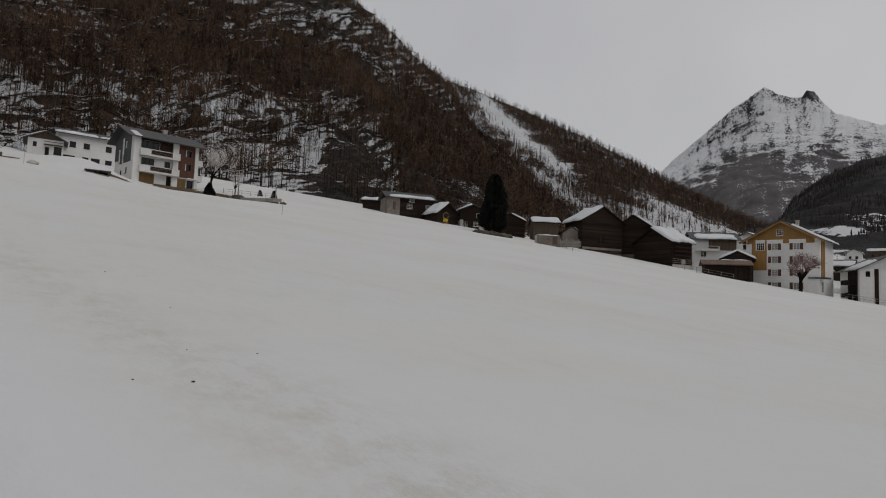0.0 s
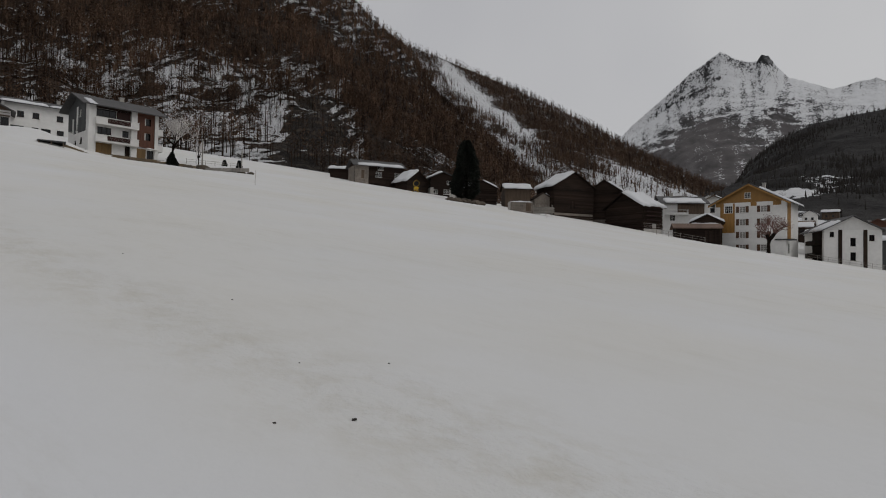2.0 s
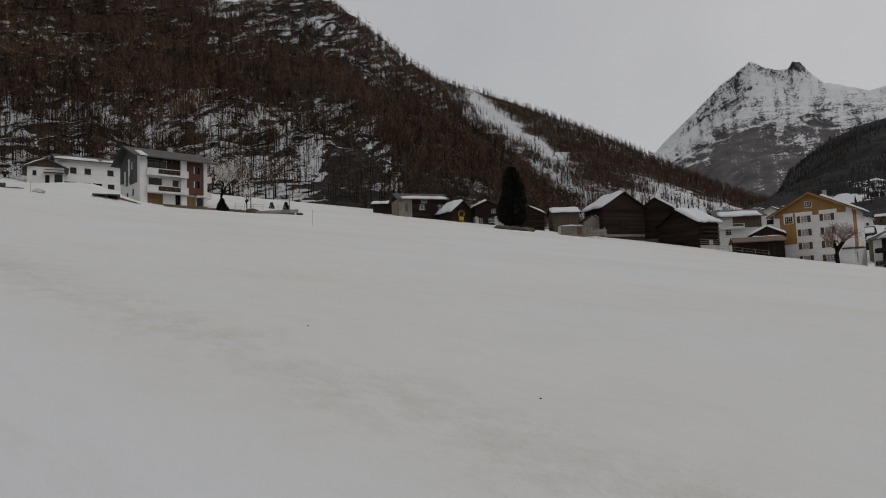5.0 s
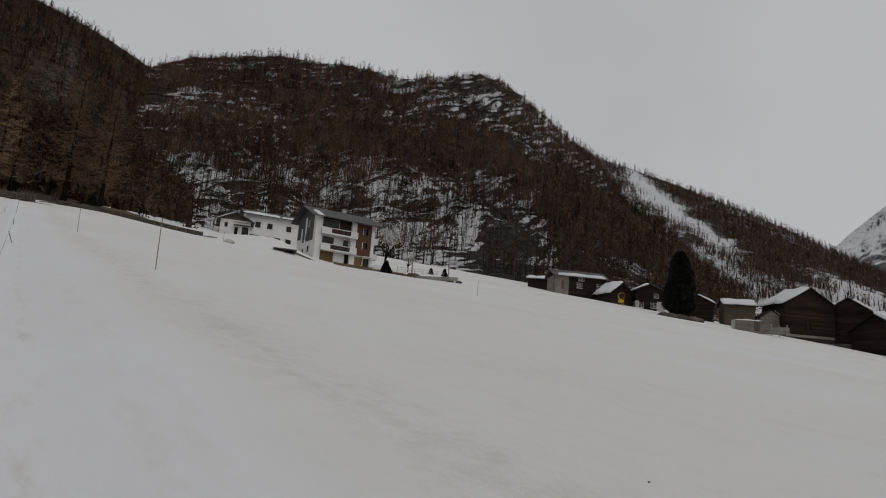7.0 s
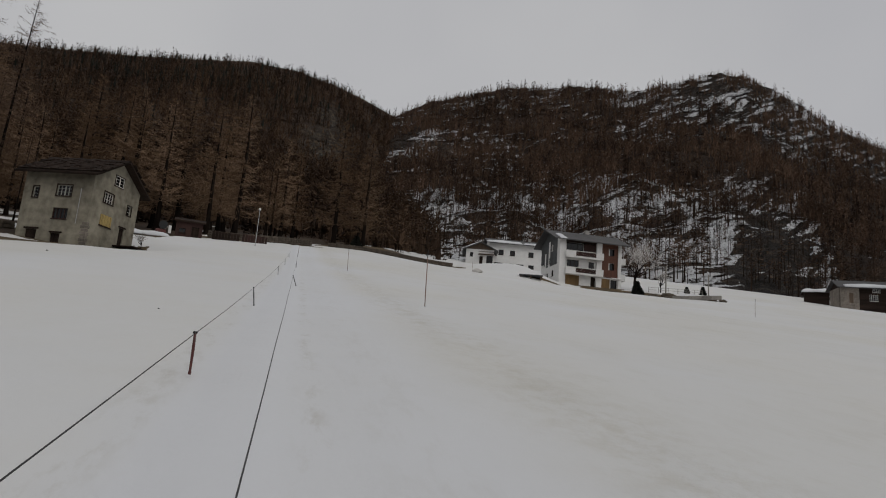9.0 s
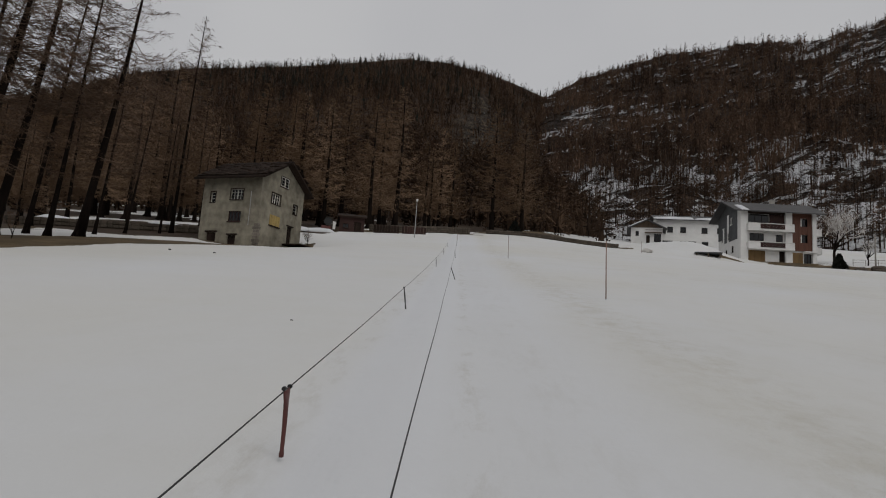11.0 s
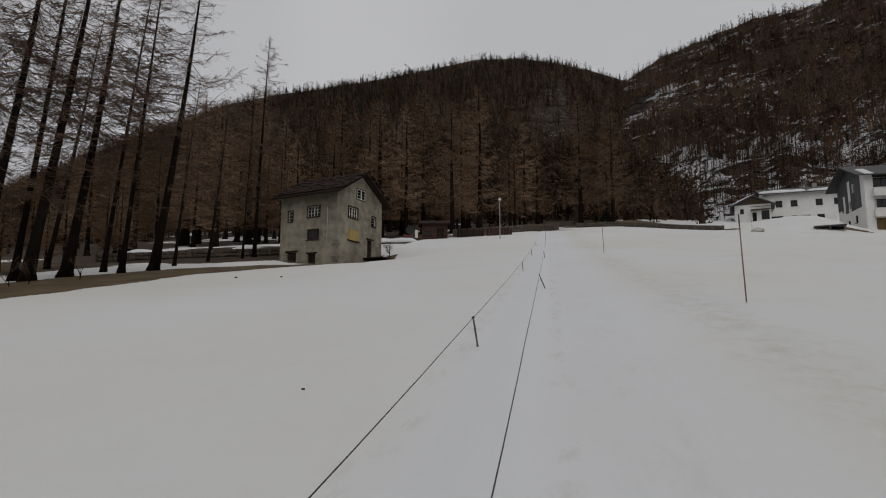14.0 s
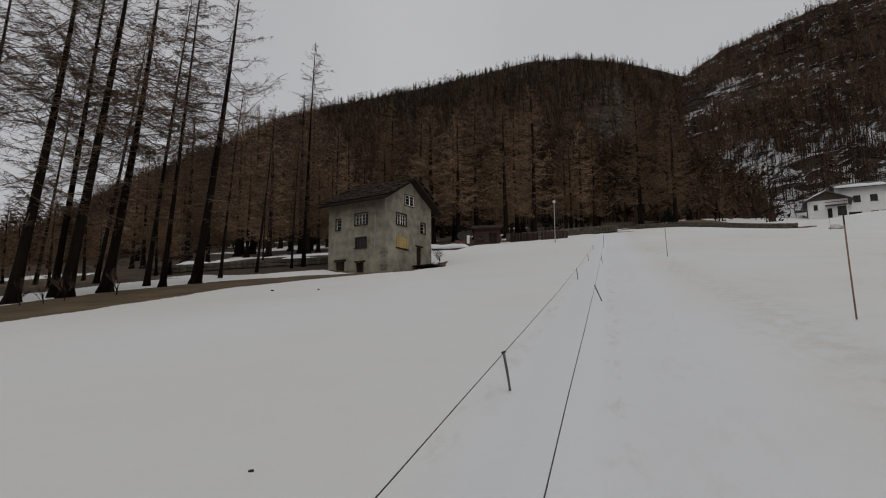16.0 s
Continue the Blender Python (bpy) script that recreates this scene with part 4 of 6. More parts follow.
def snow_sheet(bm, origin, along, down, length, run, thick, seed, gap=0.0):
    """A rounded, uneven blanket of snow on a slope."""
    nu, nv = max(6, int(length / 0.5)), max(4, int(run / 0.4))
    up = along.cross(down).normalized()
    if up.z < 0:
        up = -up
    rng = random.Random(seed)
    ph = [rng.uniform(0, 6.28) for _ in range(6)]
    top, low = [], []
    for i in range(nu + 1):
        rt, rl = [], []
        for j in range(nv + 1):
            u, v = i / nu, j / nv
            wob = 0.12 * math.sin(u * 9 + ph[0]) + 0.08 * math.sin(u * 21 + ph[1])
            vv = v * (1 + 0.10 * wob * 3 * v) + 0.02 * math.sin(u * 33 + ph[2]) * v
            uu = u + 0.012 * math.sin(v * 7 + ph[3])
            edge = min(1, min(u, 1 - u, v * 2 + gap, 1 - v) * 9)
            hgt = thick * (0.25 + 0.75 * math.sqrt(max(edge, 0))) * (1 + 0.2 * math.sin(u * 11 + v * 5 + ph[4]))
            p = origin + along * (length * uu) + down * (run * vv)
            rt.append(bm.verts.new(p + up * hgt))
            rl.append(bm.verts.new(p - up * 0.01))
        top.append(rt), low.append(rl)
    for i in range(nu):
        for j in range(nv):
            bm.faces.new((top[i][j], top[i + 1][j], top[i + 1][j + 1], top[i][j + 1]))
    for i in range(nu):
        bm.faces.new((top[i][nv], top[i + 1][nv], low[i + 1][nv], low[i][nv]))
        bm.faces.new((low[i][0], low[i + 1][0], top[i + 1][0], top[i][0]))
    for j in range(nv):
        bm.faces.new((low[0][j], low[0][j + 1], top[0][j + 1], top[0][j]))
        bm.faces.new((top[nu][j], top[nu][j + 1], low[nu][j + 1], low[nu][j]))


def house(name, label, category, x, y, z, rz, w, d, h, rise, ridge="x", over=0.8, wall="white", roof="slate", openings=(), snow=(), base=2.0, gable_mat=None, plinth=0.0, chimney=None, group=""):
    """A building whose front left lower corner stands at x, y, z. openings: side, u0, z0, u1, z1, style. snow: slope, from, to along the ridge, share of the run, thickness."""
    ob = thing(name, pose(x, y, z, 0, 0, rz), label, category, group)
    faces = {"front": w, "back": w, "left": d, "right": d}
    bm = bmesh.new()
    for side, ln in faces.items():
        holes = [o[1:5] for o in openings if o[0] == side and o[4] <= h - 0.05 and o[5] != "board"]
        wall_face(bm, face_frame(side, w, d), ln, -base, h, holes)
    part("wall", bm, M[wall], ob)
    ends = ("left", "right") if ridge == "x" else ("front", "back")
    for side in ends:
        bm = bmesh.new()
        fm, ln = face_frame(side, w, d), faces[side]
        a = [bm.verts.new(fm @ Vector(p)) for p in ((0, 0.003, h), (ln, 0.003, h), (ln / 2, 0.003, h + rise))]
        b = [bm.verts.new(fm @ Vector(p)) for p in ((0, -0.25, h), (ln, -0.25, h), (ln / 2, -0.25, h + rise))]
        bm.faces.new(a)
        bm.faces.new(b[::-1])
        for i in range(3):
            bm.faces.new((a[i], b[i], b[(i + 1) % 3], a[(i + 1) % 3]))
        part("gable", bm, M[gable_mat or wall], ob)
    if plinth:
        bm = bmesh.new()
        box(bm, -0.06, -0.06, -base, w + 0.06, d + 0.06, plinth, None, 0.03)
        part("plinth", bm, M["rubble"], ob)
    for o in openings:
        window(ob, face_frame(o[0], w, d), *o[1:6], proud=o[4] > h - 0.05 or o[5] == "board")
    # two roof slopes, each a slab with its own thickness
    half, ln = (d / 2, w) if ridge == "x" else (w / 2, d)
    slope = rise / half
    for k, sgn in enumerate((-1, 1)):
        bm = bmesh.new()
        run = half + over
        t = 0.20
        if ridge == "x":
            top = Vector((-over, d / 2, h + rise + 0.02))
            along, down = Vector((1, 0, 0)), Vector((0, sgn, -slope))
        else:
            top = Vector((w / 2, -over, h + rise + 0.02))
            along, down = Vector((0, 1, 0)), Vector((sgn, 0, -slope))
        full = ln + 2 * over
        a = [top, top + along * full, top + along * full + down * run, top + down * run]
        vs = [bm.verts.new(p) for p in a] + [bm.verts.new(p + Vector((0, 0, t))) for p in a]
        for f in ((0, 1, 2, 3), (7, 6, 5, 4), (0, 4, 5, 1), (1, 5, 6, 2), (2, 6, 7, 3), (3, 7, 4, 0)):
            bm.faces.new([vs[i] for i in f])
        bmesh.ops.recalc_face_normals(bm, faces=bm.faces)
        rf = part("roof", bm, M[roof], ob)
        for which, a0, a1, share, thick in snow:
            if which == k:
                bm = bmesh.new()
                skip = max(0.0, 1 - share)
                length = down.length * run
                dn = down.normalized()
                snow_sheet(bm, top + Vector((0, 0, t)) + along * (full * a0) + dn * length * skip, along, dn, full * (a1 - a0), length * (1 - skip) * 0.99, thick, hash((name, k)) % 7 + round(x), 0.3)
                bmesh.ops.recalc_face_normals(bm, faces=bm.faces)
                part("roof_snow", bm, M["snow"], rf, "thick white snow", smooth=True)
    if chimney:
        bm = bmesh.new()
        cx, cy = chimney
        box(bm, cx - 0.35, cy - 0.35, h, cx + 0.35, cy + 0.35, h + rise + 1.0, None, 0.03)
        box(bm, cx - 0.45, cy - 0.45, h + rise + 1.0, cx + 0.45, cy + 0.45, h + rise + 1.12)
        part("chimney", bm, M["concrete"], ob)
    return ob


def add_box(parent, name, material, *xyz, label="", bevel=0.02):
    bm = bmesh.new()
    box(bm, *xyz, None, bevel)
    return part(name, bm, M[material], parent, label)


def logs(parent, side, w, d, h, holes=(), step=0.42, seed=1):
    """Courses of squared logs on a barn's wall, each a little proud and crossing at the corners."""
    rng = random.Random(seed)
    fm, ln = face_frame(side, w, d), w if side in ("front", "back") else d
    for k in range(int(h / step)):
        z = k * step
        out = rng.uniform(0.04, 0.11)
        gaps = sorted((max(a, -0.3), c) for a, b, c, e in holes if b < z + step and e > z)
        ends = [-0.22 - 0.12 * (k % 2)] + [v for g in gaps for v in g] + [ln + 0.22 + 0.12 * (k % 2)]
        for a, c in zip(ends[::2], ends[1::2]):
            bm = bmesh.new()
            box(bm, a, 0.004, z + 0.03, c, out, z + step - 0.03, fm)
            part("log", bm, M["dark_wood"], parent)


def balcony(parent, x0, x1, z, out=1.1, y=0.0, panel=None):
    """A white parapet on a slab, with a slatted brown middle."""
    b = add_box(parent, "balcony", "white", x0, y - out, z - 0.18, x1, y - 0.003, z)
    add_box(b, "parapet", "white", x0, y - out, z + 0.003, x1, y - out + 0.14, z + 0.42)
    add_box(b, "rail", "trim", x0, y - out - 0.02, z + 0.98, x1, y - out + 0.12, z + 1.10)
    for a in (x0, x1 - 0.10):
        add_box(b, "side_panel", "white", a, y - out + 0.143, z + 0.003, a + 0.10, y - 0.003, z + 1.0)
    if panel:
        n = int((panel[1] - panel[0]) / 0.22)
        for k in range(n):
            a = panel[0] + (panel[1] - panel[0]) * k / n
            add_box(b, "slat", "red_dark", a, y - out - 0.03, z + 0.16, a + 0.212, y - out - 0.004, z + 0.95, bevel=0)
        for a, c in ((x0, panel[0]), (panel[1], x1)):
            add_box(b, "panel", "white", a + 0.004, y - out + 0.02, z + 0.423, c - 0.01, y - out + 0.09, z + 0.977, bevel=0)
    return b


# the flats with balconies at the top of the slope
flats = house("apartment_house", "white four-storey alpine apartment house with balconies and red-brown boarding", "house", 45.9, 122.0, 19.2, -2.5, 12.1, 9.5, 9.0, 2.1, "x", 1.3, "white", "slate",
              [("front", 1.4, 6.95, 4.7, 8.3, "d"), ("front", 1.6, 3.85, 3.9, 5.1, "d"), ("front", 5.8, 3.85, 6.9, 5.0, "d"),
               ("front", 1.4, 0.0, 4.1, 2.3, "garage"), ("front", 6.3, 0.0, 7.4, 2.3, "door"), ("front", 10.2, -0.2, 11.4, 2.1, "d"),
               ("front", 9.9, 3.9, 11.2, 5.2, "d"), ("front", 9.9, 6.6, 11.2, 7.9, "d"),
               ("left", 1.2, 4.6, 2.1, 5.9, "w"), ("left", 4.0, 4.6, 5.0, 5.9, "w"), ("left", 2.0, 7.0, 2.9, 8.2, "w"), ("left", 5.6, 7.0, 6.5, 8.2, "w"), ("left", 6.0, 2.2, 6.9, 3.3, "d"), ("left", 3.2, 2.0, 4.1, 3.0, "d")],
              [(0, 0.08, 0.17, 0.55, 0.12)], 3.0, "slate_wall", chimney=(7.6, 5.6))
balcony(flats, 1.0, 8.3, 5.55, panel=(2.9, 6.8))
balcony(flats, 1.0, 8.3, 2.5, panel=(2.9, 6.8))
add_box(flats, "pier", "white", 0.0, -0.45, -2.5, 1.15, -0.003, 8.9)
add_box(flats, "pier", "white", 7.15, -0.50, -2.5, 8.2, -0.003, 8.9)
add_box(flats, "pier", "white", 11.45, -0.35, -2.5, 12.1, -0.003, 8.9)
for k in range(9):
    if k in (4, 5, 6):
        for z0, z1 in ((2.5, 3.88), (5.22, 6.58), (7.92, 8.9)):
            add_box(flats, "board", "red_wood", 8.22 + k * 0.36, -0.16, z0, 8.22 + k * 0.36 + 0.345, -0.02, z1, bevel=0.006)
    else:
        add_box(flats, "board", "red_wood", 8.22 + k * 0.36, -0.16, 2.5, 8.22 + k * 0.36 + 0.345, -0.02, 8.9, bevel=0.006)
add_box(flats, "fascia", "dark_wood", 1.16, -0.30, 8.32, 7.14, -0.02, 8.98)
add_box(flats, "cladding", "red_dark", 4.75, -0.10, 6.6, 7.13, -0.003, 8.3)
add_box(flats, "stone_panel", "tan_wood", 8.3, -0.2, -0.3, 9.95, -0.02, 2.2)
add_box(flats, "stone_base", "rubble", -0.07, 0.3, -2.5, -0.003, 3.4, 0.9, label="grey stone base")
add_box(flats, "stone_base", "rubble", -0.07, 3.403, -2.5, -0.003, 6.2, 1.6, label="grey stone base")
add_box(flats, "canopy", "white", 9.9, -1.0, 2.2, 11.9, -0.2, 2.4)
for y0, y1, z0, z1 in ((0.9, 2.95, 4.2, 8.98), (3.95, 4.45, 4.2, 8.98), (5.55, 6.55, 4.2, 8.98), (2.95, 3.95, 4.2, 6.95), (2.95, 3.95, 8.25, 8.98), (6.6, 7.5, 6.95, 8.98), (7.5, 9.4, 5.0, 8.98)):
    add_box(flats, "cladding", "slate_wall", -0.08, y0, z0, -0.003, y1, z1, label="dark grey shingle cladding", bevel=0.005)
for z in (5.55, 2.5):
    b = add_box(flats, "balcony", "white", 12.103, 1.0, z - 0.18, 13.6, 5.0, z)
    add_box(b, "parapet", "white", 13.45, 1.0, z + 0.003, 13.6, 5.0, z + 1.0)
    add_box(b, "parapet", "white", 12.103, 1.0, z + 0.003, 13.447, 1.15, z + 1.0)
add_box(flats, "terrace", "concrete", 0.5, -4.5, -2.5, 12.0, -0.6, -0.35)

# the long white house behind it
annex = house("white_house", "long white two-storey house with dark windows and snowy eaves", "house", 46.0, 166.0, 28.4, -8.8, 16.0, 9.0, 6.9, 1.7, "x", 0.9, "white", "slate",
              [("front", u, 3.9, u + 1.3, 5.2, "d") for u in (2.2, 5.1, 9.8, 13.2)] + [("front", u, 0.6, u + v, 1.9, "d") for u, v in ((0.8, 2.7), (5.0, 1.3), (6.8, 1.9), (9.9, 1.4))],
              [(0, 0.0, 0.50, 0.30, 0.32), (0, 0.52, 1.0, 0.22, 0.3)], 3.0, chimney=(11.0, 5.4))
wing = house("chalet_wing", "small brown and white chalet with a snow-edged gable roof", "house", 39.0, 162.5, 28.2, -14.6, 6.8, 7.0, 4.0, 1.6, "y", 0.9, "white", "slate",
             [("front", 1.0, 2.2, 1.7, 3.2, "d"), ("front", 3.3, 0.4, 4.1, 2.3, "door"), ("front", 5.0, 0.8, 6.5, 2.6, "d")], [(0, 0.0, 1.0, 1.0, 0.3)], 3.0, "brown_wood")
add_box(wing, "balcony", "brown_wood", 3.0, -0.9, 2.7, 6.7, -0.003, 2.85)
add_box(wing, "rail", "brown_wood", 3.0, -0.9, 3.3, 6.7, -0.82, 3.42)

# the abandoned grey house by the wood
old = house("old_farmhouse", "abandoned grey rendered farmhouse with a stone-slab roof", "house", -25.3, 78.2, 10.6, -18.4, 6.7, 7.4, 6.75, 2.15, "x", 0.75, "stone_render", "lichen",
            [("front", 0.95, 4.2, 1.5, 5.2, "o"), ("front", 3.25, 4.45, 4.7, 5.45, "o"), ("front", 3.2, 2.3, 4.65, 3.3, "r"), ("front", 0.95, -0.3, 2.0, 1.2, "door"), ("front", 3.4, -0.3, 4.3, 0.95, "door"),
             ("right", 3.0, 6.5, 4.35, 7.45, "o"), ("right", 1.7, 4.5, 3.2, 5.5, "o"), ("right", 5.6, 4.2, 6.3, 5.15, "o"), ("right", 1.7, 2.35, 3.4, 3.35, "board"), ("right", 4.9, 0.9, 5.7, 2.75, "door")],
            (), 2.0)
add_box(old, "lintel", "dark_wood", 0.75, -0.08, 1.22, 2.2, 0.04, 1.38)
add_box(old, "lintel", "dark_wood", 3.25, -0.08, 0.97, 4.5, 0.04, 1.10)
add_box(old, "lintel", "dark_wood", 6.66, 4.7, 2.77, 6.8, 5.9, 2.90)
add_box(old, "terrace", "rubble", 6.703, 4.4, -1.5, 8.2, 7.2, 0.55, label="rubble terrace at the door")
add_box(old, "deck", "dark_wood", 6.703, 4.2, 0.75, 8.9, 7.3, 0.90, label="dark timber deck")
_s = random.Random(17)
slabs = []
for k in range(5):
    bm = bmesh.new()
    box(bm, -0.5, -0.5, 0, 0.5, 0.5, 0.06, None, 0.015)
    for v in bm.verts:
        v.co.x *= 1 + _s.uniform(-0.1, 0.1)
        v.co.y *= 1 + _s.uniform(-0.1, 0.1)
        v.co.z += _s.uniform(-0.015, 0.015)
    slabs.append(mesh_of("slab", bm, M["lichen"]))
for sgn, rz in ((-1, 0), (1, 180)):
    pitch = math.atan(2.15 / 3.7)
    for row in range(9):
        run = 4.55 - row * 0.52
        for col in range(15):
            sl = new("slab", _s.choice(slabs))
            sl.parent = old
            cx = -0.72 + (col + 0.5 + 0.5 * (row % 2)) * 8.1 / 15
            sl.matrix_basis = Matrix.Translation((cx, 3.7 + sgn * run * math.cos(pitch) * 0.97, 6.75 + 2.15 + 0.24 - run * math.sin(pitch) * 0.97 + 0.02)) @ Matrix.Rotation(-sgn * (pitch - 0.07), 4, "X") @ Matrix.Rotation(_s.uniform(-0.12, 0.12), 4, "Z") @ Matrix.Rotation(_s.uniform(-0.05, 0.05), 4, "X") @ Matrix.Diagonal((_s.uniform(0.5, 0.68), _s.uniform(0.6, 0.8), _s.uniform(0.9, 1.7), 1))
bm = bmesh.new()
tube(bm, [(5.62, -0.06, 1.9), (5.64, -0.06, 3.6), (5.62, -0.06, 5.2)], [0.03] * 3, 6)
part("downpipe", bm, M["metal"], old)
for k in range(7):
    add_box(old, "quoin", "rubble", 6.25 - 0.12 * (k % 2), -0.03, 0.05 + k * 0.30, 6.73, 0.3 + 0.15 * (k % 2), 0.05 + k * 0.30 + 0.26)

# the village below: barns, chalets and houses
DW = "dark_wood"
house("wood_shed", "small dark wooden shed under thick snow", "shed", 118.7, 144.3, 25.6, -39.9, 5.2, 3.5, 2.4, 0.5, "x", 0.5, DW, DW, (), [(0, 0, 1, 1, 0.5), (1, 0, 1, 1, 0.5)], 3)
chal = house("wooden_chalet", "dark wooden chalet with white windows and a stone end", "house", 117.3, 132.2, 22.4, -27.0, 13.4, 7.0, 5.6, 1.7, "x", 0.8, DW, "slate",
             [("front", 5.6, 2.6, 7.3, 4.0, "w"), ("front", 11.0, 2.6, 12.6, 4.0, "w"), ("front", 6.2, 4.5, 7.8, 5.4, "w"), ("front", 11.6, 0.6, 12.5, 1.7, "w"), ("front", 8.6, 0.0, 9.6, 2.0, "door")], [(0, 0.10, 0.95, 0.30, 0.35)], 3)
add_box(chal, "stone_end", "rubble", -0.08, -0.10, -3.0, 3.6, 7.1, 5.5)
add_box(chal, "shutter", "brown_wood", 1.6, -0.16, 2.0, 2.4, -0.103, 4.2)
barn_a = house("hay_barn", "dark wooden barn with a snowy gable roof", "barn", 125.1, 120.4, 20.2, -11.6, 6.6, 6.0, 3.6, 2.6, "y", 0.7, DW, DW, (), [(0, 0, 1, 1, 0.55)], 3)
c3 = house("wooden_chalet", "dark chalet with a grey rendered ground floor", "house", 131.2, 117.6, 19.6, -38.4, 7.0, 6.5, 5.4, 1.5, "y", 0.7, DW, "slate", [("front", 0.8, 1.0, 2.0, 2.2, "w"), ("front", 3.6, 1.0, 5.2, 2.3, "w"), ("front", 4.4, 3.6, 5.6, 4.7, "w")], [(0, 0, 1, 0.9, 0.45)], 3)
add_box(c3, "rendered_floor", "concrete", -0.06, -0.06, -3, 0.78, 6.5, 2.7)
add_box(c3, "rendered_floor", "concrete", 5.22, -0.06, -3, 7.06, 6.5, 2.7)
barn_b = house("hay_barn", "small dark barn with snow on its ridge", "barn", 125.9, 101.0, 16.2, -41.9, 7.2, 5.5, 4.4, 1.7, "y", 0.5, DW, DW, [("front", 2.6, 0.2, 4.6, 1.9, "door")], [(0, 0, 1, 0.5, 0.4), (1, 0, 1, 0.9, 0.45)], 3)
house("hay_barn", "weathered brown barn with a snow-covered stone roof", "barn", 131.5, 93.5, 14.8, -45.2, 6.2, 5.5, 5.6, 1.3, "x", 0.5, "brown_wood", "lichen", (), [(0, 0, 1, 0.95, 0.25)], 3)
house("stone_hut", "small rubble-stone hut with a gable roof", "hut", 135.6, 87.6, 13.6, -40.0, 4.5, 4.5, 4.3, 1.5, "y", 0.3, "rubble", "lichen", (), [(1, 0, 1, 0.8, 0.3)], 3)
big = house("larch_barn", "large sun-blackened larch barn on a stone base, snow on one slope", "barn", 137.8, 83.6, 13.2, -26.5, 11.4, 7.5, 8.0, 3.4, "y", 0.9, DW, DW, [("front", 4.6, 2.6, 6.0, 4.4, "door")], [(0, 0, 1, 0.97, 0.5)], 3, plinth=1.4)
tall_barn = house("larch_barn", "tall dark larch barn with a strip of snow", "barn", 149.5, 80.0, 12.9, -72.0, 7.2, 8.0, 8.0, 2.4, "y", 0.7, DW, DW, (), [(1, 0, 0.6, 0.8, 0.4), (0, 0, 1, 0.4, 0.3)], 3, plinth=0.6)
c8 = house("larch_barn", "dark larch barn with a snow-laden roof and a rendered base", "barn", 149.1, 75.3, 10.6, -108.9, 11.6, 6.4, 5.4, 3.2, "y", 0.8, DW, DW, [("right", 3.2, 0.2, 4.4, 1.5, "d")], [(1, 0, 1, 1, 0.55)], 3)
logs(big, "front", 11.4, 7.5, 8.0, [(4.55, 2.55, 6.05, 4.45)], seed=2)
logs(big, "left", 11.4, 7.5, 8.0, seed=3)
logs(tall_barn, "front", 7.2, 8.0, 8.0, seed=4)
logs(tall_barn, "left", 7.2, 8.0, 8.0, seed=5)
logs(c8, "right", 11.6, 6.4, 5.4, [(3.15, 0.15, 4.45, 1.55)], seed=6)
logs(c8, "front", 11.6, 6.4, 5.4, seed=7)
logs(barn_a, "front", 6.6, 6.0, 3.6, seed=8)
logs(barn_b, "front", 7.2, 5.5, 4.4, [(2.55, 0.15, 4.65, 1.95)], seed=9)
logs(chal, "front", 13.4, 7.0, 5.6, [(-0.5, -1, 3.65, 6), (5.55, 2.5, 7.35, 4.1), (10.95, 2.5, 12.65, 4.1), (6.15, 4.4, 7.85, 5.5), (11.55, 0.5, 12.55, 1.8), (8.55, -0.1, 9.65, 2.1)], seed=10)
add_box(c8, "rendered_base", "concrete", 11.3, 0.3, -3, 11.65, 6.3, 1.3)
for k in range(3):
    add_box(c8, "log_rack", "red_dark", 11.603, 0.8, 2.0 + k * 1.0, 12.1, 5.8, 2.2 + k * 1.0)
c9 = house("village_house", "white village house with a wooden balcony and snowy roof", "house", 165.7, 67.3, 12.3, -53.6, 10.5, 8.0, 6.4, 1.8, "x", 1.0, "white", "slate", [("front", 1.6, 1.6, 3.0, 3.1, "w"), ("front", 5.5, 4.0, 7.0, 5.2, "d")], [(0, 0.1, 0.9, 0.6, 0.35)], 4, chimney=(3.0, 4.0))
balcony(c9, 0.0, 6.0, 3.3)
add_box(c9, "cladding", "brown_wood", 3.5, -0.1, 3.4, 10.3, -0.003, 6.3)
house("village_house", "white house with a broad brown gable", "house", 182.1, 64.5, 11.5, -80.0, 9.0, 8.0, 8.0, 2.0, "y", 0.9, "white", "brown_wood", [("front", 3.6, 5.6, 5.2, 6.8, "d")], [(1, 0, 1, 0.9, 0.3)], 4)
hut = house("lean_to_hut", "low rusty-roofed wooden hut", "hut", 140.5, 54.8, 7.2, -62.0, 9.0, 5.0, 3.0, 0.9, "x", 0.6, DW, "rust", [("front", 6.0, 0.0, 8.4, 2.4, "door")], [(1, 0.4, 1, 0.9, 0.3)], 3)
house("hay_barn", "dark barn with a domed snow roof", "barn", 152.5, 55.5, 8.0, -70.0, 6.5, 6.0, 4.2, 1.6, "y", 0.6, DW, DW, (), [(0, 0, 1, 1, 0.5), (1, 0, 1, 1, 0.5)], 3)

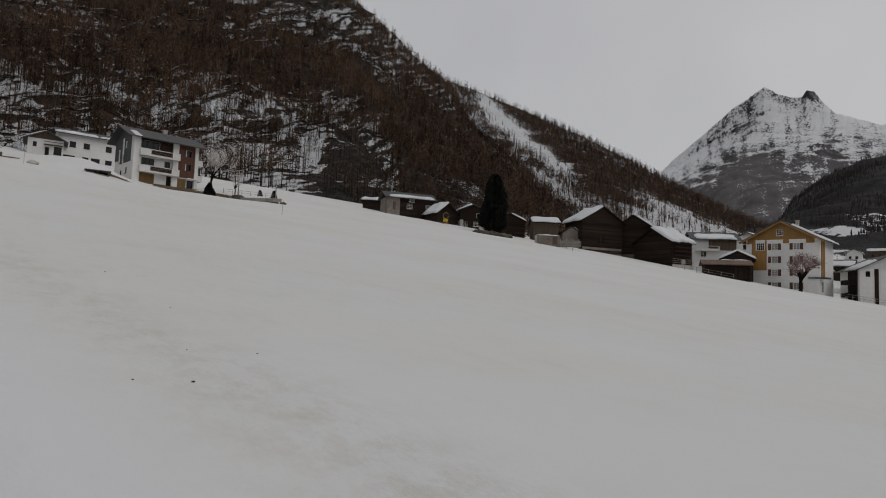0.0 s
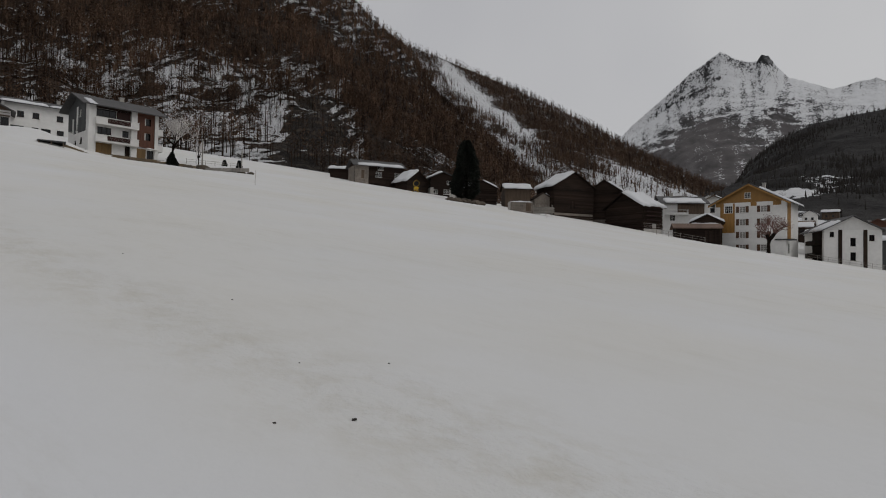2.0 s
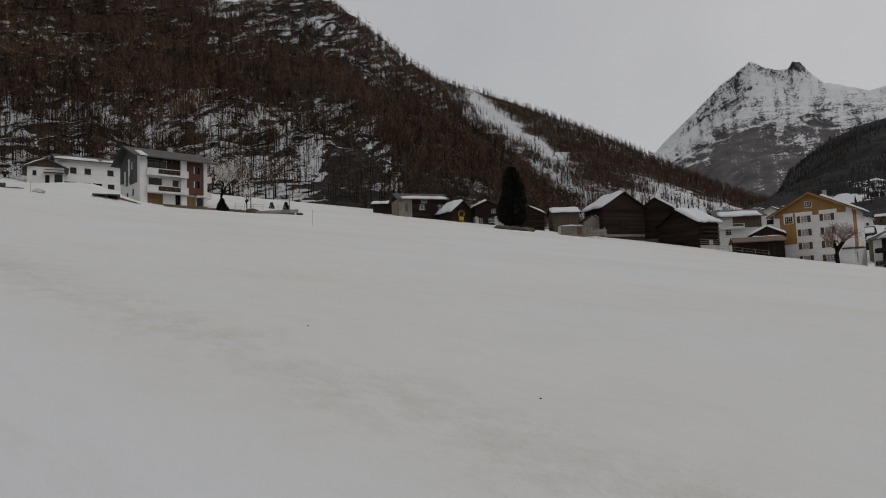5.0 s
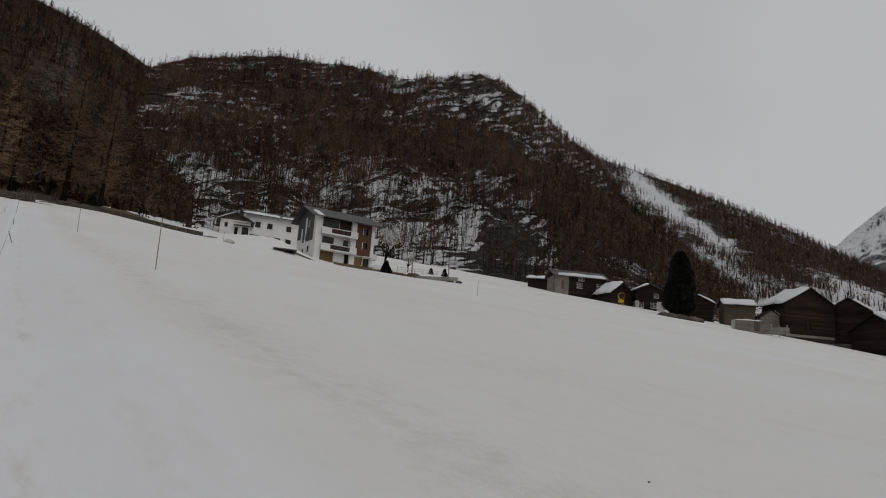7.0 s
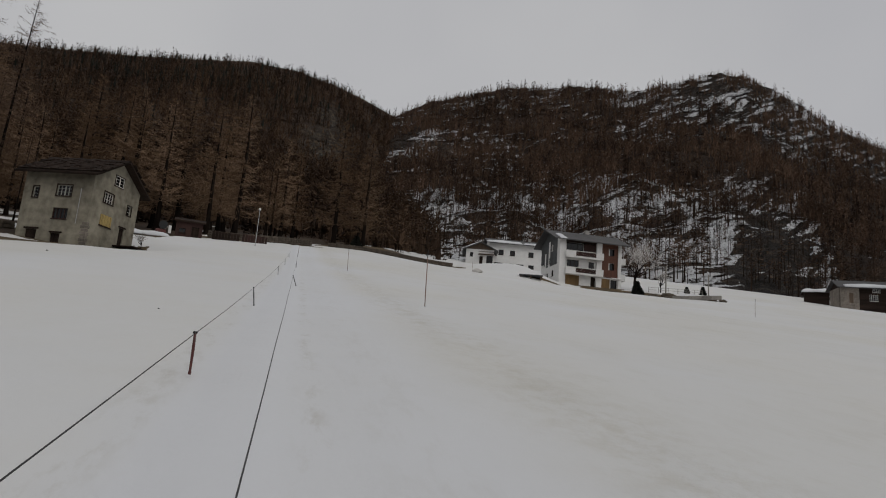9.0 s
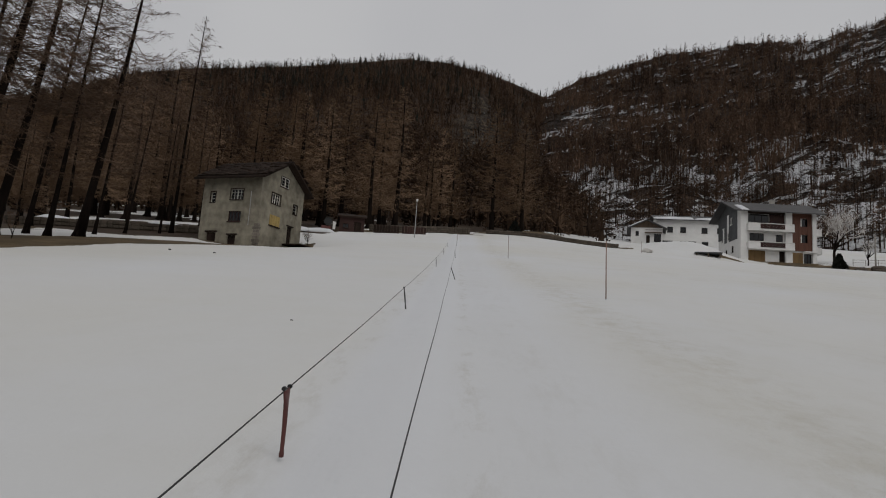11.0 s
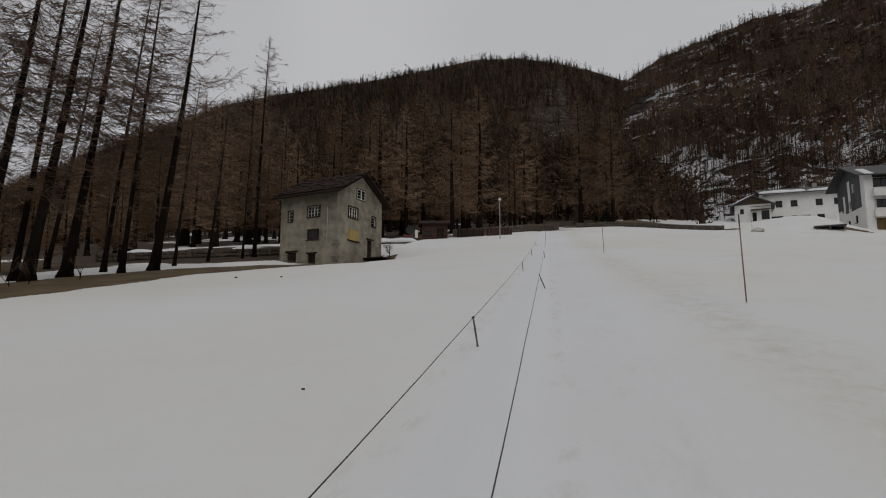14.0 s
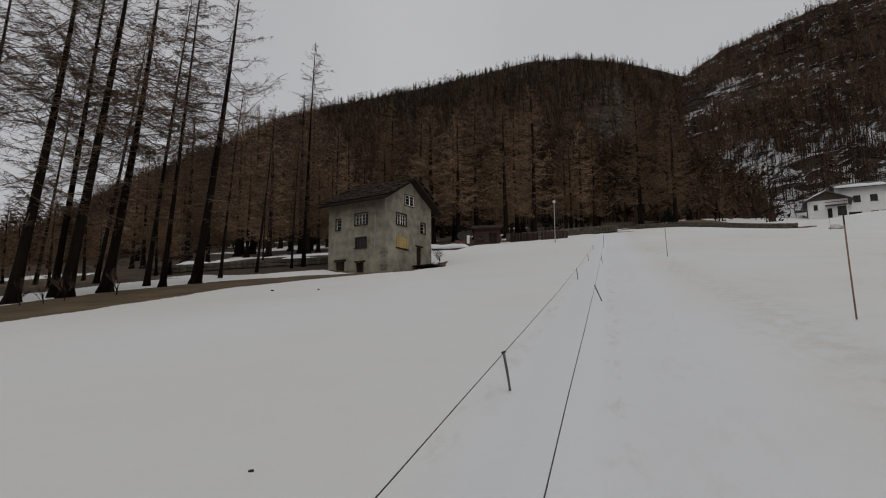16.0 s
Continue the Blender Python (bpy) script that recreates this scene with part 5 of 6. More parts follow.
# the tall white and honey-coloured house
Y = house("guest_house", "white four-storey house with honey-coloured boarding and brown shutters", "house", 161.9, 53.3, 4.9, -90.0, 15.6, 12.0, 12.3, 4.2, "y", 1.2, "white", "slate",
          [("front", u, z, u + 1.35, z + 1.5, "s") for z in (0.9, 3.9, 6.9, 9.9) for u in (5.6, 10.2)]
          + [("front", 2.3, 9.9, 4.0, 11.6, "w"), ("front", 6.7, 13.2, 8.1, 14.6, "w"), ("right", 2.0, 0.4, 3.2, 2.6, "door")],
          [(1, 0.0, 0.35, 0.75, 0.35), (1, 0.5, 0.95, 0.4, 0.3)], 4, "orange", chimney=(9.0, 8.0))
for k in range(8):
    add_box(Y, "board", "orange", 1.3 + k * 0.41, -0.12, 5.2, 1.3 + k * 0.41 + 0.395, -0.003, 9.85 if 1 < k < 7 else 12.2, bevel=0.006)
for k in range(33):
    u = 0.3 + k * 0.433
    if not (1.9 < u < 4.2 or 4.4 < u < 7.9 or 9.2 < u < 12.6):
        add_box(Y, "board", "orange", u, -0.10, 11.4, u + 0.42, -0.003, 12.28, bevel=0.006)
for k in range(6):
    add_box(Y, "board", "orange", 15.603, 1.0 + k * 0.5, 3.6, 15.72, 1.0 + k * 0.5 + 0.48, 12.2, bevel=0.006)
b = add_box(Y, "porch_roof", "slate", 13.3, -0.4, 3.3, 17.3, 2.4, 3.6)
for sgn, a in ((1, 0.0), (-1, 15.6)):
    bm = bmesh.new()
    box(bm, -0.12, -1.15, -0.3, 10.2, -1.0, 0.0)
    rot = Matrix.Translation((a - sgn * 1.2, -0.1, 12.3 - 1.2 * 4.2 / 7.8)) @ (Matrix.Diagonal((sgn, 1, 1, 1)) @ Matrix.Rotation(-math.atan(4.2 / 7.8), 4, "Y"))
    bmesh.ops.transform(bm, matrix=rot, verts=bm.verts)
    bmesh.ops.recalc_face_normals(bm, faces=bm.faces)
    part("bargeboard", bm, M["orange"], Y)

D = house("village_house", "white house with dark timber stripes and a snowy roof", "house", 165.6, 30.9, 2.6, -60.2, 11.8, 11.6, 8.0, 3.0, "y", 0.9, "white", "slate",
          [("front", 5.4, 4.4, 6.5, 6.2, "d"), ("front", 5.4, 1.2, 6.5, 3.0, "d"), ("front", 1.2, 6.4, 2.1, 7.5, "d"), ("front", 9.2, 5.6, 10.3, 6.9, "d")], [(0, 0.0, 0.55, 0.6, 0.4)], 4)
for u in (2.9, 8.0):
    add_box(D, "timber_stripe", DW, u, -0.14, -1.0, u + 0.8, -0.003, 8.0)
add_box(D, "timber_wall", DW, -0.12, 1.0, -2.0, -0.003, 6.5, 7.9)
for z in (1.8, 4.6):
    b = add_box(D, "balcony", DW, -1.6, 1.0, z, -0.123, 6.5, z + 0.15)
    add_box(b, "parapet", DW, -1.6, 1.0, z + 0.153, -1.5, 6.5, z + 1.0)
house("dark_house", "dark grey house with pale window frames and snowy eaves", "house", 188.9, 22.9, 1.8, -78.8, 12.0, 10.0, 7.6, 3.0, "x", 0.9, "slate_wall", "slate", [("front", 2.0, 4.0, 3.4, 5.8, "w"), ("front", 2.0, 0.8, 3.4, 2.6, "w"), ("front", 6.0, 4.0, 7.4, 5.8, "w"), ("front", 6.0, 0.8, 7.4, 2.6, "w")], [(0, 0, 1, 0.3, 0.3)], 4)
house("village_house", "red-brown far house among snowy roofs", "house", 260, 36, gz(260, 36) + 4, -82.7, 10, 9, 5.6, 2.6, "y", 0.9, "red_wood", "red_wood", [("front", 3.5, 2.5, 5.0, 4.5, "w")], (), 8)

# far houses along the valley floor
_v = random.Random(12)
FAR_ROOFS = ("slate", "slate", "brown_wood", "lichen")
for k in range(30):
    az, r = radians(_v.uniform(70, 86)), _v.uniform(260, 640)
    fx, fy = r * math.sin(az), 11 + r * math.cos(az)
    if k < 3:
        az, r = radians(_v.uniform(63, 71)), _v.uniform(230, 420)
        fx, fy = r * math.sin(az), 11 + r * math.cos(az)
    elif k < 16:
        az, r = radians(_v.uniform(77.5, 87)), _v.uniform(205, 330)
        fx, fy = r * math.sin(az), 11 + r * math.cos(az)
    w, h = _v.uniform(8, 12), _v.uniform(4.5, 7)
    house("far_house", "far village house with a snow-covered roof", "house", fx, fy, gz(fx, fy) + 0.3, _v.uniform(-100, -60), w, 9, h, 2.4, _v.choice("xy"), 0.9, _v.choice(("white", "brown_wood", "dark_wood", "stone_render")), _v.choice(FAR_ROOFS),
          [("front", w * f, h * 0.45, w * f + 1.3, h * 0.45 + 1.5, "d") for f in (0.2, 0.6)], [(0, 0, 1, 0.7, 0.3), (1, 0, 1, 0.6, 0.3)], 5, group="houses of the far village")


# ---- trees ----
def larch(seed, tall, crown_from, spread, trunk_r, twigs=7, limbs=120, brush="twig", width=1.0):
    """A bare larch: tapered trunk and a crown of drooping limbs with twigs."""
    rng = random.Random(seed)
    bm = bmesh.new()
    pts, rad = [], []
    bend = rng.uniform(-0.25, 0.25), rng.uniform(-0.25, 0.25)
    for i in range(11):
        f = i / 10
        pts.append((bend[0] * math.sin(f * 3), bend[1] * math.sin(f * 2.3), tall * f - 0.4 * (i == 0)))
        rad.append(trunk_r * (1.5 if i == 0 else 1.0) * (1 - f) ** 0.95 + 0.02)
    tube(bm, pts, rad, 9)
    for k in range(5):
        a = k * 1.257 + rng.random()
        tube(bm, [(trunk_r * 1.9 * math.cos(a), trunk_r * 1.9 * math.sin(a), -0.2), (trunk_r * 0.7 * math.cos(a), trunk_r * 0.7 * math.sin(a), 0.9)], [trunk_r * 0.5, trunk_r * 0.12], 5)
    trunk = mesh_of("trunk", bm, M["bark"], True)
    V, F = [], []

    def strip(p, q, r0, r1):
        d = (q - p)
        s = d.orthogonal().normalized()
        s2 = d.cross(s).normalized()
        n = len(V)
        for c, r in ((p, r0), (q, r1)):
            for k in range(3):
                V.append(c + (s * math.cos(k * 2.094) + s2 * math.sin(k * 2.094)) * r)
        for k in range(3):
            F.append((n + k, n + (k + 1) % 3, n + 3 + (k + 1) % 3))
            F.append((n + k, n + 3 + (k + 1) % 3, n + 3 + k))

    for i in range(limbs):
        f = crown_from + (0.985 - crown_from) * ((i + rng.random()) / limbs) ** 0.9
        base_r = trunk_r * (1 - f) ** 0.8
        ang = rng.uniform(0, 6.283)
        ln = spread * (0.08 + 1.12 * (1 - f) ** 0.8) * rng.uniform(0.3, 1.1)
        if f < 0.42 and brush == "twig":
            ln *= rng.uniform(0.1, 0.75)
        ca, sa = math.cos(ang), math.sin(ang)
        dr = rng.uniform(-0.45, 0.12) if f < 0.8 else rng.uniform(-0.1, 0.4)
        turn = rng.uniform(-0.5, 0.5)
        rise = rng.uniform(0.05, 0.45)
        p = Vector((0, 0, tall * f))
        pts = [p]
        for k in range(1, 5):
            s = k / 4
            c2, s2 = math.cos(ang + turn * s), math.sin(ang + turn * s)
            pts.append(p + Vector((c2 * ln * s + rng.uniform(-.06, .06) * ln, s2 * ln * s + rng.uniform(-.06, .06) * ln, dr * ln * math.sin(s * 2.2) + rise * ln * s * s + rng.uniform(-0.03, 0.03) * ln)))
        r0 = min(0.036, 0.0075 * ln + 0.009)
        for k in range(4):
            strip(pts[k], pts[k + 1], r0 * (1 - k / 4.6), r0 * (1 - (k + 1) / 4.6))
        for k in range(int(twigs * ln / spread) + 2):
            s = rng.uniform(0.25, 1.0)
            j = min(3, int(s * 4))
            q = pts[j].lerp(pts[j + 1], s * 4 - j)
            side = rng.choice((-1, 1))
            tl = ln * rng.uniform(0.12, 0.32) + 0.1
            e = q + Vector((ca * 0.5 - sa * side * rng.uniform(0.4, 1), sa * 0.5 + ca * side * rng.uniform(0.4, 1), rng.uniform(-0.45, 0.25))) * tl
            n = len(V)
            d = (e - q).orthogonal().normalized() * 0.015 * width
            V.extend((q - d, q + d, e))
            F.append((n, n + 1, n + 2))
            for _ in range(2):
                q2 = q.lerp(e, rng.uniform(0.3, 0.9))
                e2 = q2 + Vector((rng.uniform(-1, 1), rng.uniform(-1, 1), rng.uniform(-0.9, 0.4))) * tl * 0.45
                n = len(V)
                d = (e2 - q2).orthogonal().normalized() * 0.011 * width
                V.extend((q2 - d, q2 + d, e2))
                F.append((n, n + 1, n + 2))
    crown = from_arrays("crown", np.array([tuple(v) for v in V]), np.array(F), M[brush])
    return trunk, crown


def tree_thing(kind, meshes, x, y, scale, turn, label, category="tree", group="", lean=0.0, toward=0.0):
    """A tree at x, y. lean: degrees, to the right of someone who looks along the bearing toward."""
    axis = Vector((math.sin(radians(toward)), math.cos(radians(toward)), 0))
    ob = thing(kind, Matrix.Translation((x, y, gz(x, y) - 0.1)) @ Matrix.Rotation(radians(lean), 4, axis) @ Matrix.Rotation(radians(turn), 4, "Z"), label, category, group)
    ob.scale = (scale, scale, scale)
    for nm, me in zip(("trunk", "crown"), meshes):
        c = new(nm, me)
        c.parent = ob
    return ob


BIG = [larch(31 + k, 21, 0.20, 6.0, 0.25, 44, 185) for k in range(3)]
SLIM = [larch(41 + k, 20, 0.26, 4.2, 0.14, 34, 150) for k in range(3)]
DENSE = [larch(51 + k, 20, 0.17, 4.4, 0.34, 25, 185, "brush", 2.1) for k in range(4)]


def by_bearing(az, r):
    """A place seen from the top of the ride at a bearing and distance."""
    a = radians(az)
    return 0.15 + r * math.sin(a), 22.3 + r * math.cos(a)


_t = random.Random(8)
LABEL_L = "tall bare brown larch at the edge of the snow slope"
# the row along the bank: bearing, distance, kind, size
ROW = [(-35.3, 41.5, 0, 1.0), (-37.8, 40, 1, 1.0), (-39.0, 43, 1, 1.0), (-41.9, 38.5, 0, 1.0), (-44.6, 36.5, 0, 1.04), (-45.4, 37.5, 1, 1.1), (-48.0, 35, 0, 1.0), (-33.4, 50, 1, 0.75),
       (-51.5, 38, 1, 1.05), (-42.6, 52, 1, 1.05), (-55, 34, 0, 0.95), (-59, 38, 1, 1.0), (-64, 33, 0, 1.0), (-46.6, 58, 1, 0.9), (-30.5, 60, 1, 0.8)]
for az, r, kind, sc in ROW:
    x, y = by_bearing(az, r)
    tree_thing("larch_tree", _t.choice(BIG if kind == 0 else SLIM), x, y, sc, _t.uniform(0, 360), LABEL_L, group="larches along the bank", lean=_t.uniform(3.5, 7.0), toward=az)
for az, r, kind, sc in [(-26.6, 66, 1, 1.2), (-27.6, 64, 1, 0.72), (-30, 74, 1, 0.6), (-24, 80, 1, 0.6)]:
    x, y = by_bearing(az, r)
    tree_thing("larch_tree", SLIM[1], x, y, sc, _t.uniform(0, 360), "slender larch behind the grey farmhouse", group="larches by the farmhouse", lean=2.0, toward=az)
# the wood behind the wall
for k in range(52):
    az = _t.uniform(-74, -33)
    r = _t.uniform(50 if az < -46 else 72, 118)
    x, y = by_bearing(az, r)
    tree_thing("larch_tree", _t.choice(DENSE), x, y, _t.uniform(0.55, 1.0) * (1.0 if az > -42 else 0.5), _t.uniform(0, 360), "brown larch in the wood behind the wall", group="larches behind the wall")
for k in range(16):
    x, y = by_bearing(_t.uniform(-62, -37), _t.uniform(49, 66))
    tree_thing("larch_tree", _t.choice(DENSE), x, y, _t.uniform(0.24, 0.40), _t.uniform(0, 360), "young brown larch behind the grass bank", group="young larches behind the bank")
# the stand at the head of the tow
for k in range(60):
    az, r = _t.uniform(-33, 9), _t.uniform(92, 132)
    if -3.5 < az < 1.5 and r < 118 or az > 1.5 and (r < 100 or az > 7.5 or k % 2):
        continue
    x, y = by_bearing(az, r)
    tree_thing("larch_tree", _t.choice(DENSE), x, y, _t.uniform(0.65, 1.3), _t.uniform(0, 360), "brown larch in the stand above the tow", group="larches at the head of the tow")


def leafy(name, seed, tall, wide, material, count, leaf, cone=False, base=0.05):
    """A dense crown of many small blades: a clipped cone, or a rounded conifer."""
    rng = np.random.default_rng(seed)
    h = rng.random(count) ** 0.8
    prof = (1 - h) ** (0.45 if not cone else 0.9) * np.minimum(1, 0.35 + h * 5)
    r = wide * prof * np.sqrt(rng.uniform(0.45, 1.08, count))
    a = rng.uniform(0, 6.283, count)
    r = r * (1 + 0.16 * np.sin(a * 3 + h * 9) + 0.1 * np.sin(a * 7 - h * 21))
    c = np.stack([r * np.cos(a), r * np.sin(a), base * tall + h * tall * (1 - base)], -1)
    d = np.stack([np.cos(a), np.sin(a), rng.uniform(-0.9, 0.5, count)], -1) * (leaf * rng.uniform(0.7, 1.6, count))[:, None]
    s = rng.normal(size=(count, 3))
    s = np.cross(d, s)
    s = s / (np.linalg.norm(s, axis=1)[:, None] + 1e-6) * (leaf * 0.33)
    V = np.stack([c - s, c + s, c + d], 1).reshape(-1, 3)
    return from_arrays(name, V, np.arange(count * 3).reshape(-1, 3), material)


def bare_bush(seed, tall, wide, trunk_r, material, depth=5):
    """A spreading bare tree, forked again and again."""
    rng = random.Random(seed)
    bm = bmesh.new()
    V, F = [], []

    def grow(p, d, ln, r, level):
        q = p + d * ln
        if level <= 1:
            tube(bm, [p, p.lerp(q, 0.5) + Vector((rng.uniform(-1, 1), rng.uniform(-1, 1), 0)) * ln * 0.06, q], [r, r * 0.8, r * 0.62], 6, False)
        else:
            s = d.orthogonal().normalized() * r
            t = d.cross(s).normalized() * r
            n = len(V)
            V.extend((p + s, p - s * 0.5 + t, p - s * 0.5 - t, q))
            F.extend(((n, n + 1, n + 3), (n + 1, n + 2, n + 3), (n + 2, n, n + 3)))
        if level >= depth:
            return
        for _ in range(3 if level else 6):
            e = (d * 0.75 + Vector((rng.uniform(-1, 1), rng.uniform(-1, 1), rng.uniform(-0.15, 0.8))) * (wide / tall) * 1.5).normalized()
            grow(p.lerp(q, rng.uniform(0.55, 1.0)), e, ln * rng.uniform(0.55, 0.85), r * 0.58, level + 1)

    grow(Vector((0, 0, -0.2)), Vector((0.05, 0, 1)), tall * 0.28, trunk_r, 0)
    return mesh_of("trunk", bm, M["bark"], True), from_arrays("crown", np.array([tuple(v) for v in V]), np.array(F), material)


# the big dark conifer between the barns, and the clipped cone by the flats
cx, cy = 118.0, 95.2
con = thing("conifer_tree", pose(cx, cy, gz(cx, cy) - 0.2, 0, 0, 20), "tall dense dark green conifer beside the barns", "tree")
bm = bmesh.new()
tube(bm, [(0, 0, -0.5), (0, 0, 7), (0.1, 0, 13.5)], [0.45, 0.3, 0.05], 9)
part("trunk", bm, M["bark"], con, smooth=True)
new("crown", leafy("crown", 5, 14.2, 3.2, M["fir"], 16000, 0.45)).parent = con
for x, y, h, w, n in ((55.2, 110.4, 2.7, 1.15, 2600), (73.5, 124, 1.3, 0.5, 600), (76, 122.5, 1.7, 0.6, 700), (9, 121, 2.0, 1.1, 900)):
    t = thing("conifer_bush", pose(x, y, gz(x, y) - 0.1), "small dark conical evergreen in the snow", "bush", "small evergreens")
    bm = bmesh.new()
    tube(bm, [(0, 0, -0.2), (0, 0, h * 0.8)], [0.08, 0.02], 6)
    part("trunk", bm, M["bark"], t)
    new("crown", leafy("crown", round(x), h, w, M["fir"], n * 3, 0.2, True, 0.0)).parent = t
tree_thing("rowan_tree", bare_bush(3, 6.6, 6.2, 0.20, M["berry"], 6), 150.7, 38.7, 2.15, 0, "bare reddish fruit tree before the white house", "tree")
tree_thing("birch_tree", bare_bush(6, 8.4, 5.6, 0.15, M["frost"], 6), 61.5, 122.4, 1.7, 40, "pale bare tree beside the apartment house", "tree")
tree_thing("birch_tree", bare_bush(7, 6.0, 3.4, 0.10, M["frost"], 5), 66.0, 121.0, 1.3, 90, "pale bare shrub beside the apartment house", "tree")
tree_thing("bare_shrub", bare_bush(9, 3.2, 2.6, 0.05, M["twig"], 5), -15.6, 82.5, 1.0, 0, "bare shrub by the farmhouse terrace", "bush")
for k, (az, r) in enumerate(((-47.5, 33), (-44.6, 33.5), (-46.0, 32.8), (-41.0, 34.5), (-52, 31))):
    x, y = by_bearing(az, r)
    tree_thing("sapling", bare_bush(20 + k, 2.4, 1.2, 0.025, M["twig"], 4), x, y, 1.0, k * 70, "thin bare sapling on the grass bank", "bush", group="saplings on the bank")


# ---- the rope tow ----
def rope_z(y):
    return -1.65 + 0.152 * y + 0.00025 * max(y, 0) ** 2 + 0.42


def rope(x, label):
    bm = bmesh.new()
    pts = [(x + 0.003 * math.sin(k * 1.7), y, rope_z(y) + 0.006 * math.sin(k * 0.9)) for k, y in enumerate(np.linspace(-14, 112, 64))]
    tube(bm, pts, [0.0048] * len(pts), 5)
    me = mesh_of("tow_rope", bm, M["steel"])
    return tagged(new("tow_rope", me), label, "rope", "ropes of the tow")


rope(-0.23, "taut black hauling rope of a ski tow")
rope(-1.12, "taut black return rope of a ski tow")


def tow_bar(x, y, colour, swing, roll, label):
    """A plastic grip: a forked clamp on the rope and a long tapering handle."""
    t = thing("tow_bar", Matrix.Translation((x, y, rope_z(y))) @ Euler((radians(swing), radians(roll), 0)).to_matrix().to_4x4(), label, "tow bar", "bars of the tow")
    for sgn in (-1, 1):
        bm = bmesh.new()
        tube(bm, [(0, sgn * 0.066, 0.012), (0, sgn * 0.094, 0.012)], [0.017, 0.015], 9)
        part("clamp", bm, M["steel"], t)
    # a webbed fork that narrows into the handle
    bm = bmesh.new()
    profile = ((0.012, 0.088, 0.011), (-0.030, 0.078, 0.012), (-0.075, 0.052, 0.014), (-0.120, 0.031, 0.016), (-0.180, 0.022, 0.017), (-0.300, 0.018, 0.015), (-0.405, 0.016, 0.014), (-0.425, 0.022, 0.018), (-0.450, 0.020, 0.016))
    rings = []
    for z, wide, thick in profile:
        rings.append([bm.verts.new((thick * math.cos(k * math.tau / 12), wide * math.sin(k * math.tau / 12) - 0.02 * math.sin(z * 6), z - (0.028 * (1 - abs(math.sin(k * math.tau / 12))) if z > -0.05 else 0))) for k in range(12)])
    for lo, hi in zip(rings, rings[1:]):
        for k in range(12):
            bm.faces.new((lo[k], lo[(k + 1) % 12], hi[(k + 1) % 12], hi[k]))
    bm.faces.new(rings[0])
    bm.faces.new(rings[-1][::-1])
    bmesh.ops.recalc_face_normals(bm, faces=bm.faces)
    part("grip", bm, M[colour], t, smooth=True)
    return t


tow_bar(-1.12, 20.8, "red_plastic", 2, 0, "dark red plastic tow bar hanging from the rope")
tow_bar(-1.12, 30.2, "grey_plastic", 3, -8, "dark grey plastic tow bar hanging from the rope")
for y in (49.5, 65.5, 82.0):
    tow_bar(-1.12, y, "grey_plastic", 2, -4, "dark grey plastic tow bar hanging from the rope")
tow_bar(-0.23, 40.5, "grey_plastic", 6, -22, "dark grey plastic tow bar on the hauling rope")
for y in (62.0, 83.0):
    tow_bar(-0.23, y, "grey_plastic", 4, -6, "dark grey plastic tow bar on the hauling rope")


def marker_pole(x, y, tall, lean):
    """A slim slope-marking pole with a darker tip, drilled into the snow."""
    t = thing("marker_pole", pose(x, y, gz(x, y), 0, lean, 0), "slim orange-brown slope marker pole standing in the snow", "pole", "marker poles")
    bm = bmesh.new()
    tube(bm, [(0, 0, -0.3), (0, 0, tall * 0.5), (0.006, 0, tall * 0.86)], [0.017, 0.016, 0.015], 8)
    part("shaft", bm, M["pole"], t, smooth=True)
    bm = bmesh.new()
    tube(bm, [(0.006, 0, tall * 0.86), (0.008, 0, tall)], [0.0165, 0.014], 8)
    part("tip", bm, M["steel"], t, "black tip")
    bm = bmesh.new()
    tube(bm, [(0, 0, -0.01), (0, 0, 0.03)], [0.045, 0.03], 8)
    part("collar", bm, M["snow"], t)


for x, y, tall, lean in ((4.42, 35.5, 2.05, -1.5), (3.9, 66.3, 1.9, -2), (41.5, 65.0, 1.7, 1), (112, 70, 2.0, 0), (24, 101, 1.6, 0), (-0.2, 90, 1.5, 0)):
    marker_pole(x, y, tall, lean)

# dirt on the snow
_c = random.Random(3)
for x, y, s in ((3.06, 6.3, 0.017), (2.56, 6.5, 0.011), (4.3, 7.2, 0.010), (3.6, 7.6, 0.009), (-2.74, 27.26, 0.022), (-14.8, 49.1, 0.08), (-12.4, 48.9, 0.06), (4.5, 10.1, 0.012), (-0.9, 16.7, 0.018), (4.8, 13.8, 0.014)):
    bm = bmesh.new()
    bmesh.ops.create_icosphere(bm, subdivisions=2, radius=s)
    for v in bm.verts:
        v.co *= 1 + _c.uniform(-0.35, 0.35)
        v.co.z *= 0.55
    ob = new("dirt_clod", mesh_of("dirt_clod", bm, M["dirt"]))
    ob.matrix_basis = pose(x, y, gz(x, y) + s * 0.2, 0, 0, _c.uniform(0, 360))
    tagged(ob, "small dark clod of earth on the snow", "clod", "clods on the snow")


# ---- the yard at the head of the tow ----
def gp(x, y, dz=0.0):
    return Vector((x, y, gz(x, y) + dz))


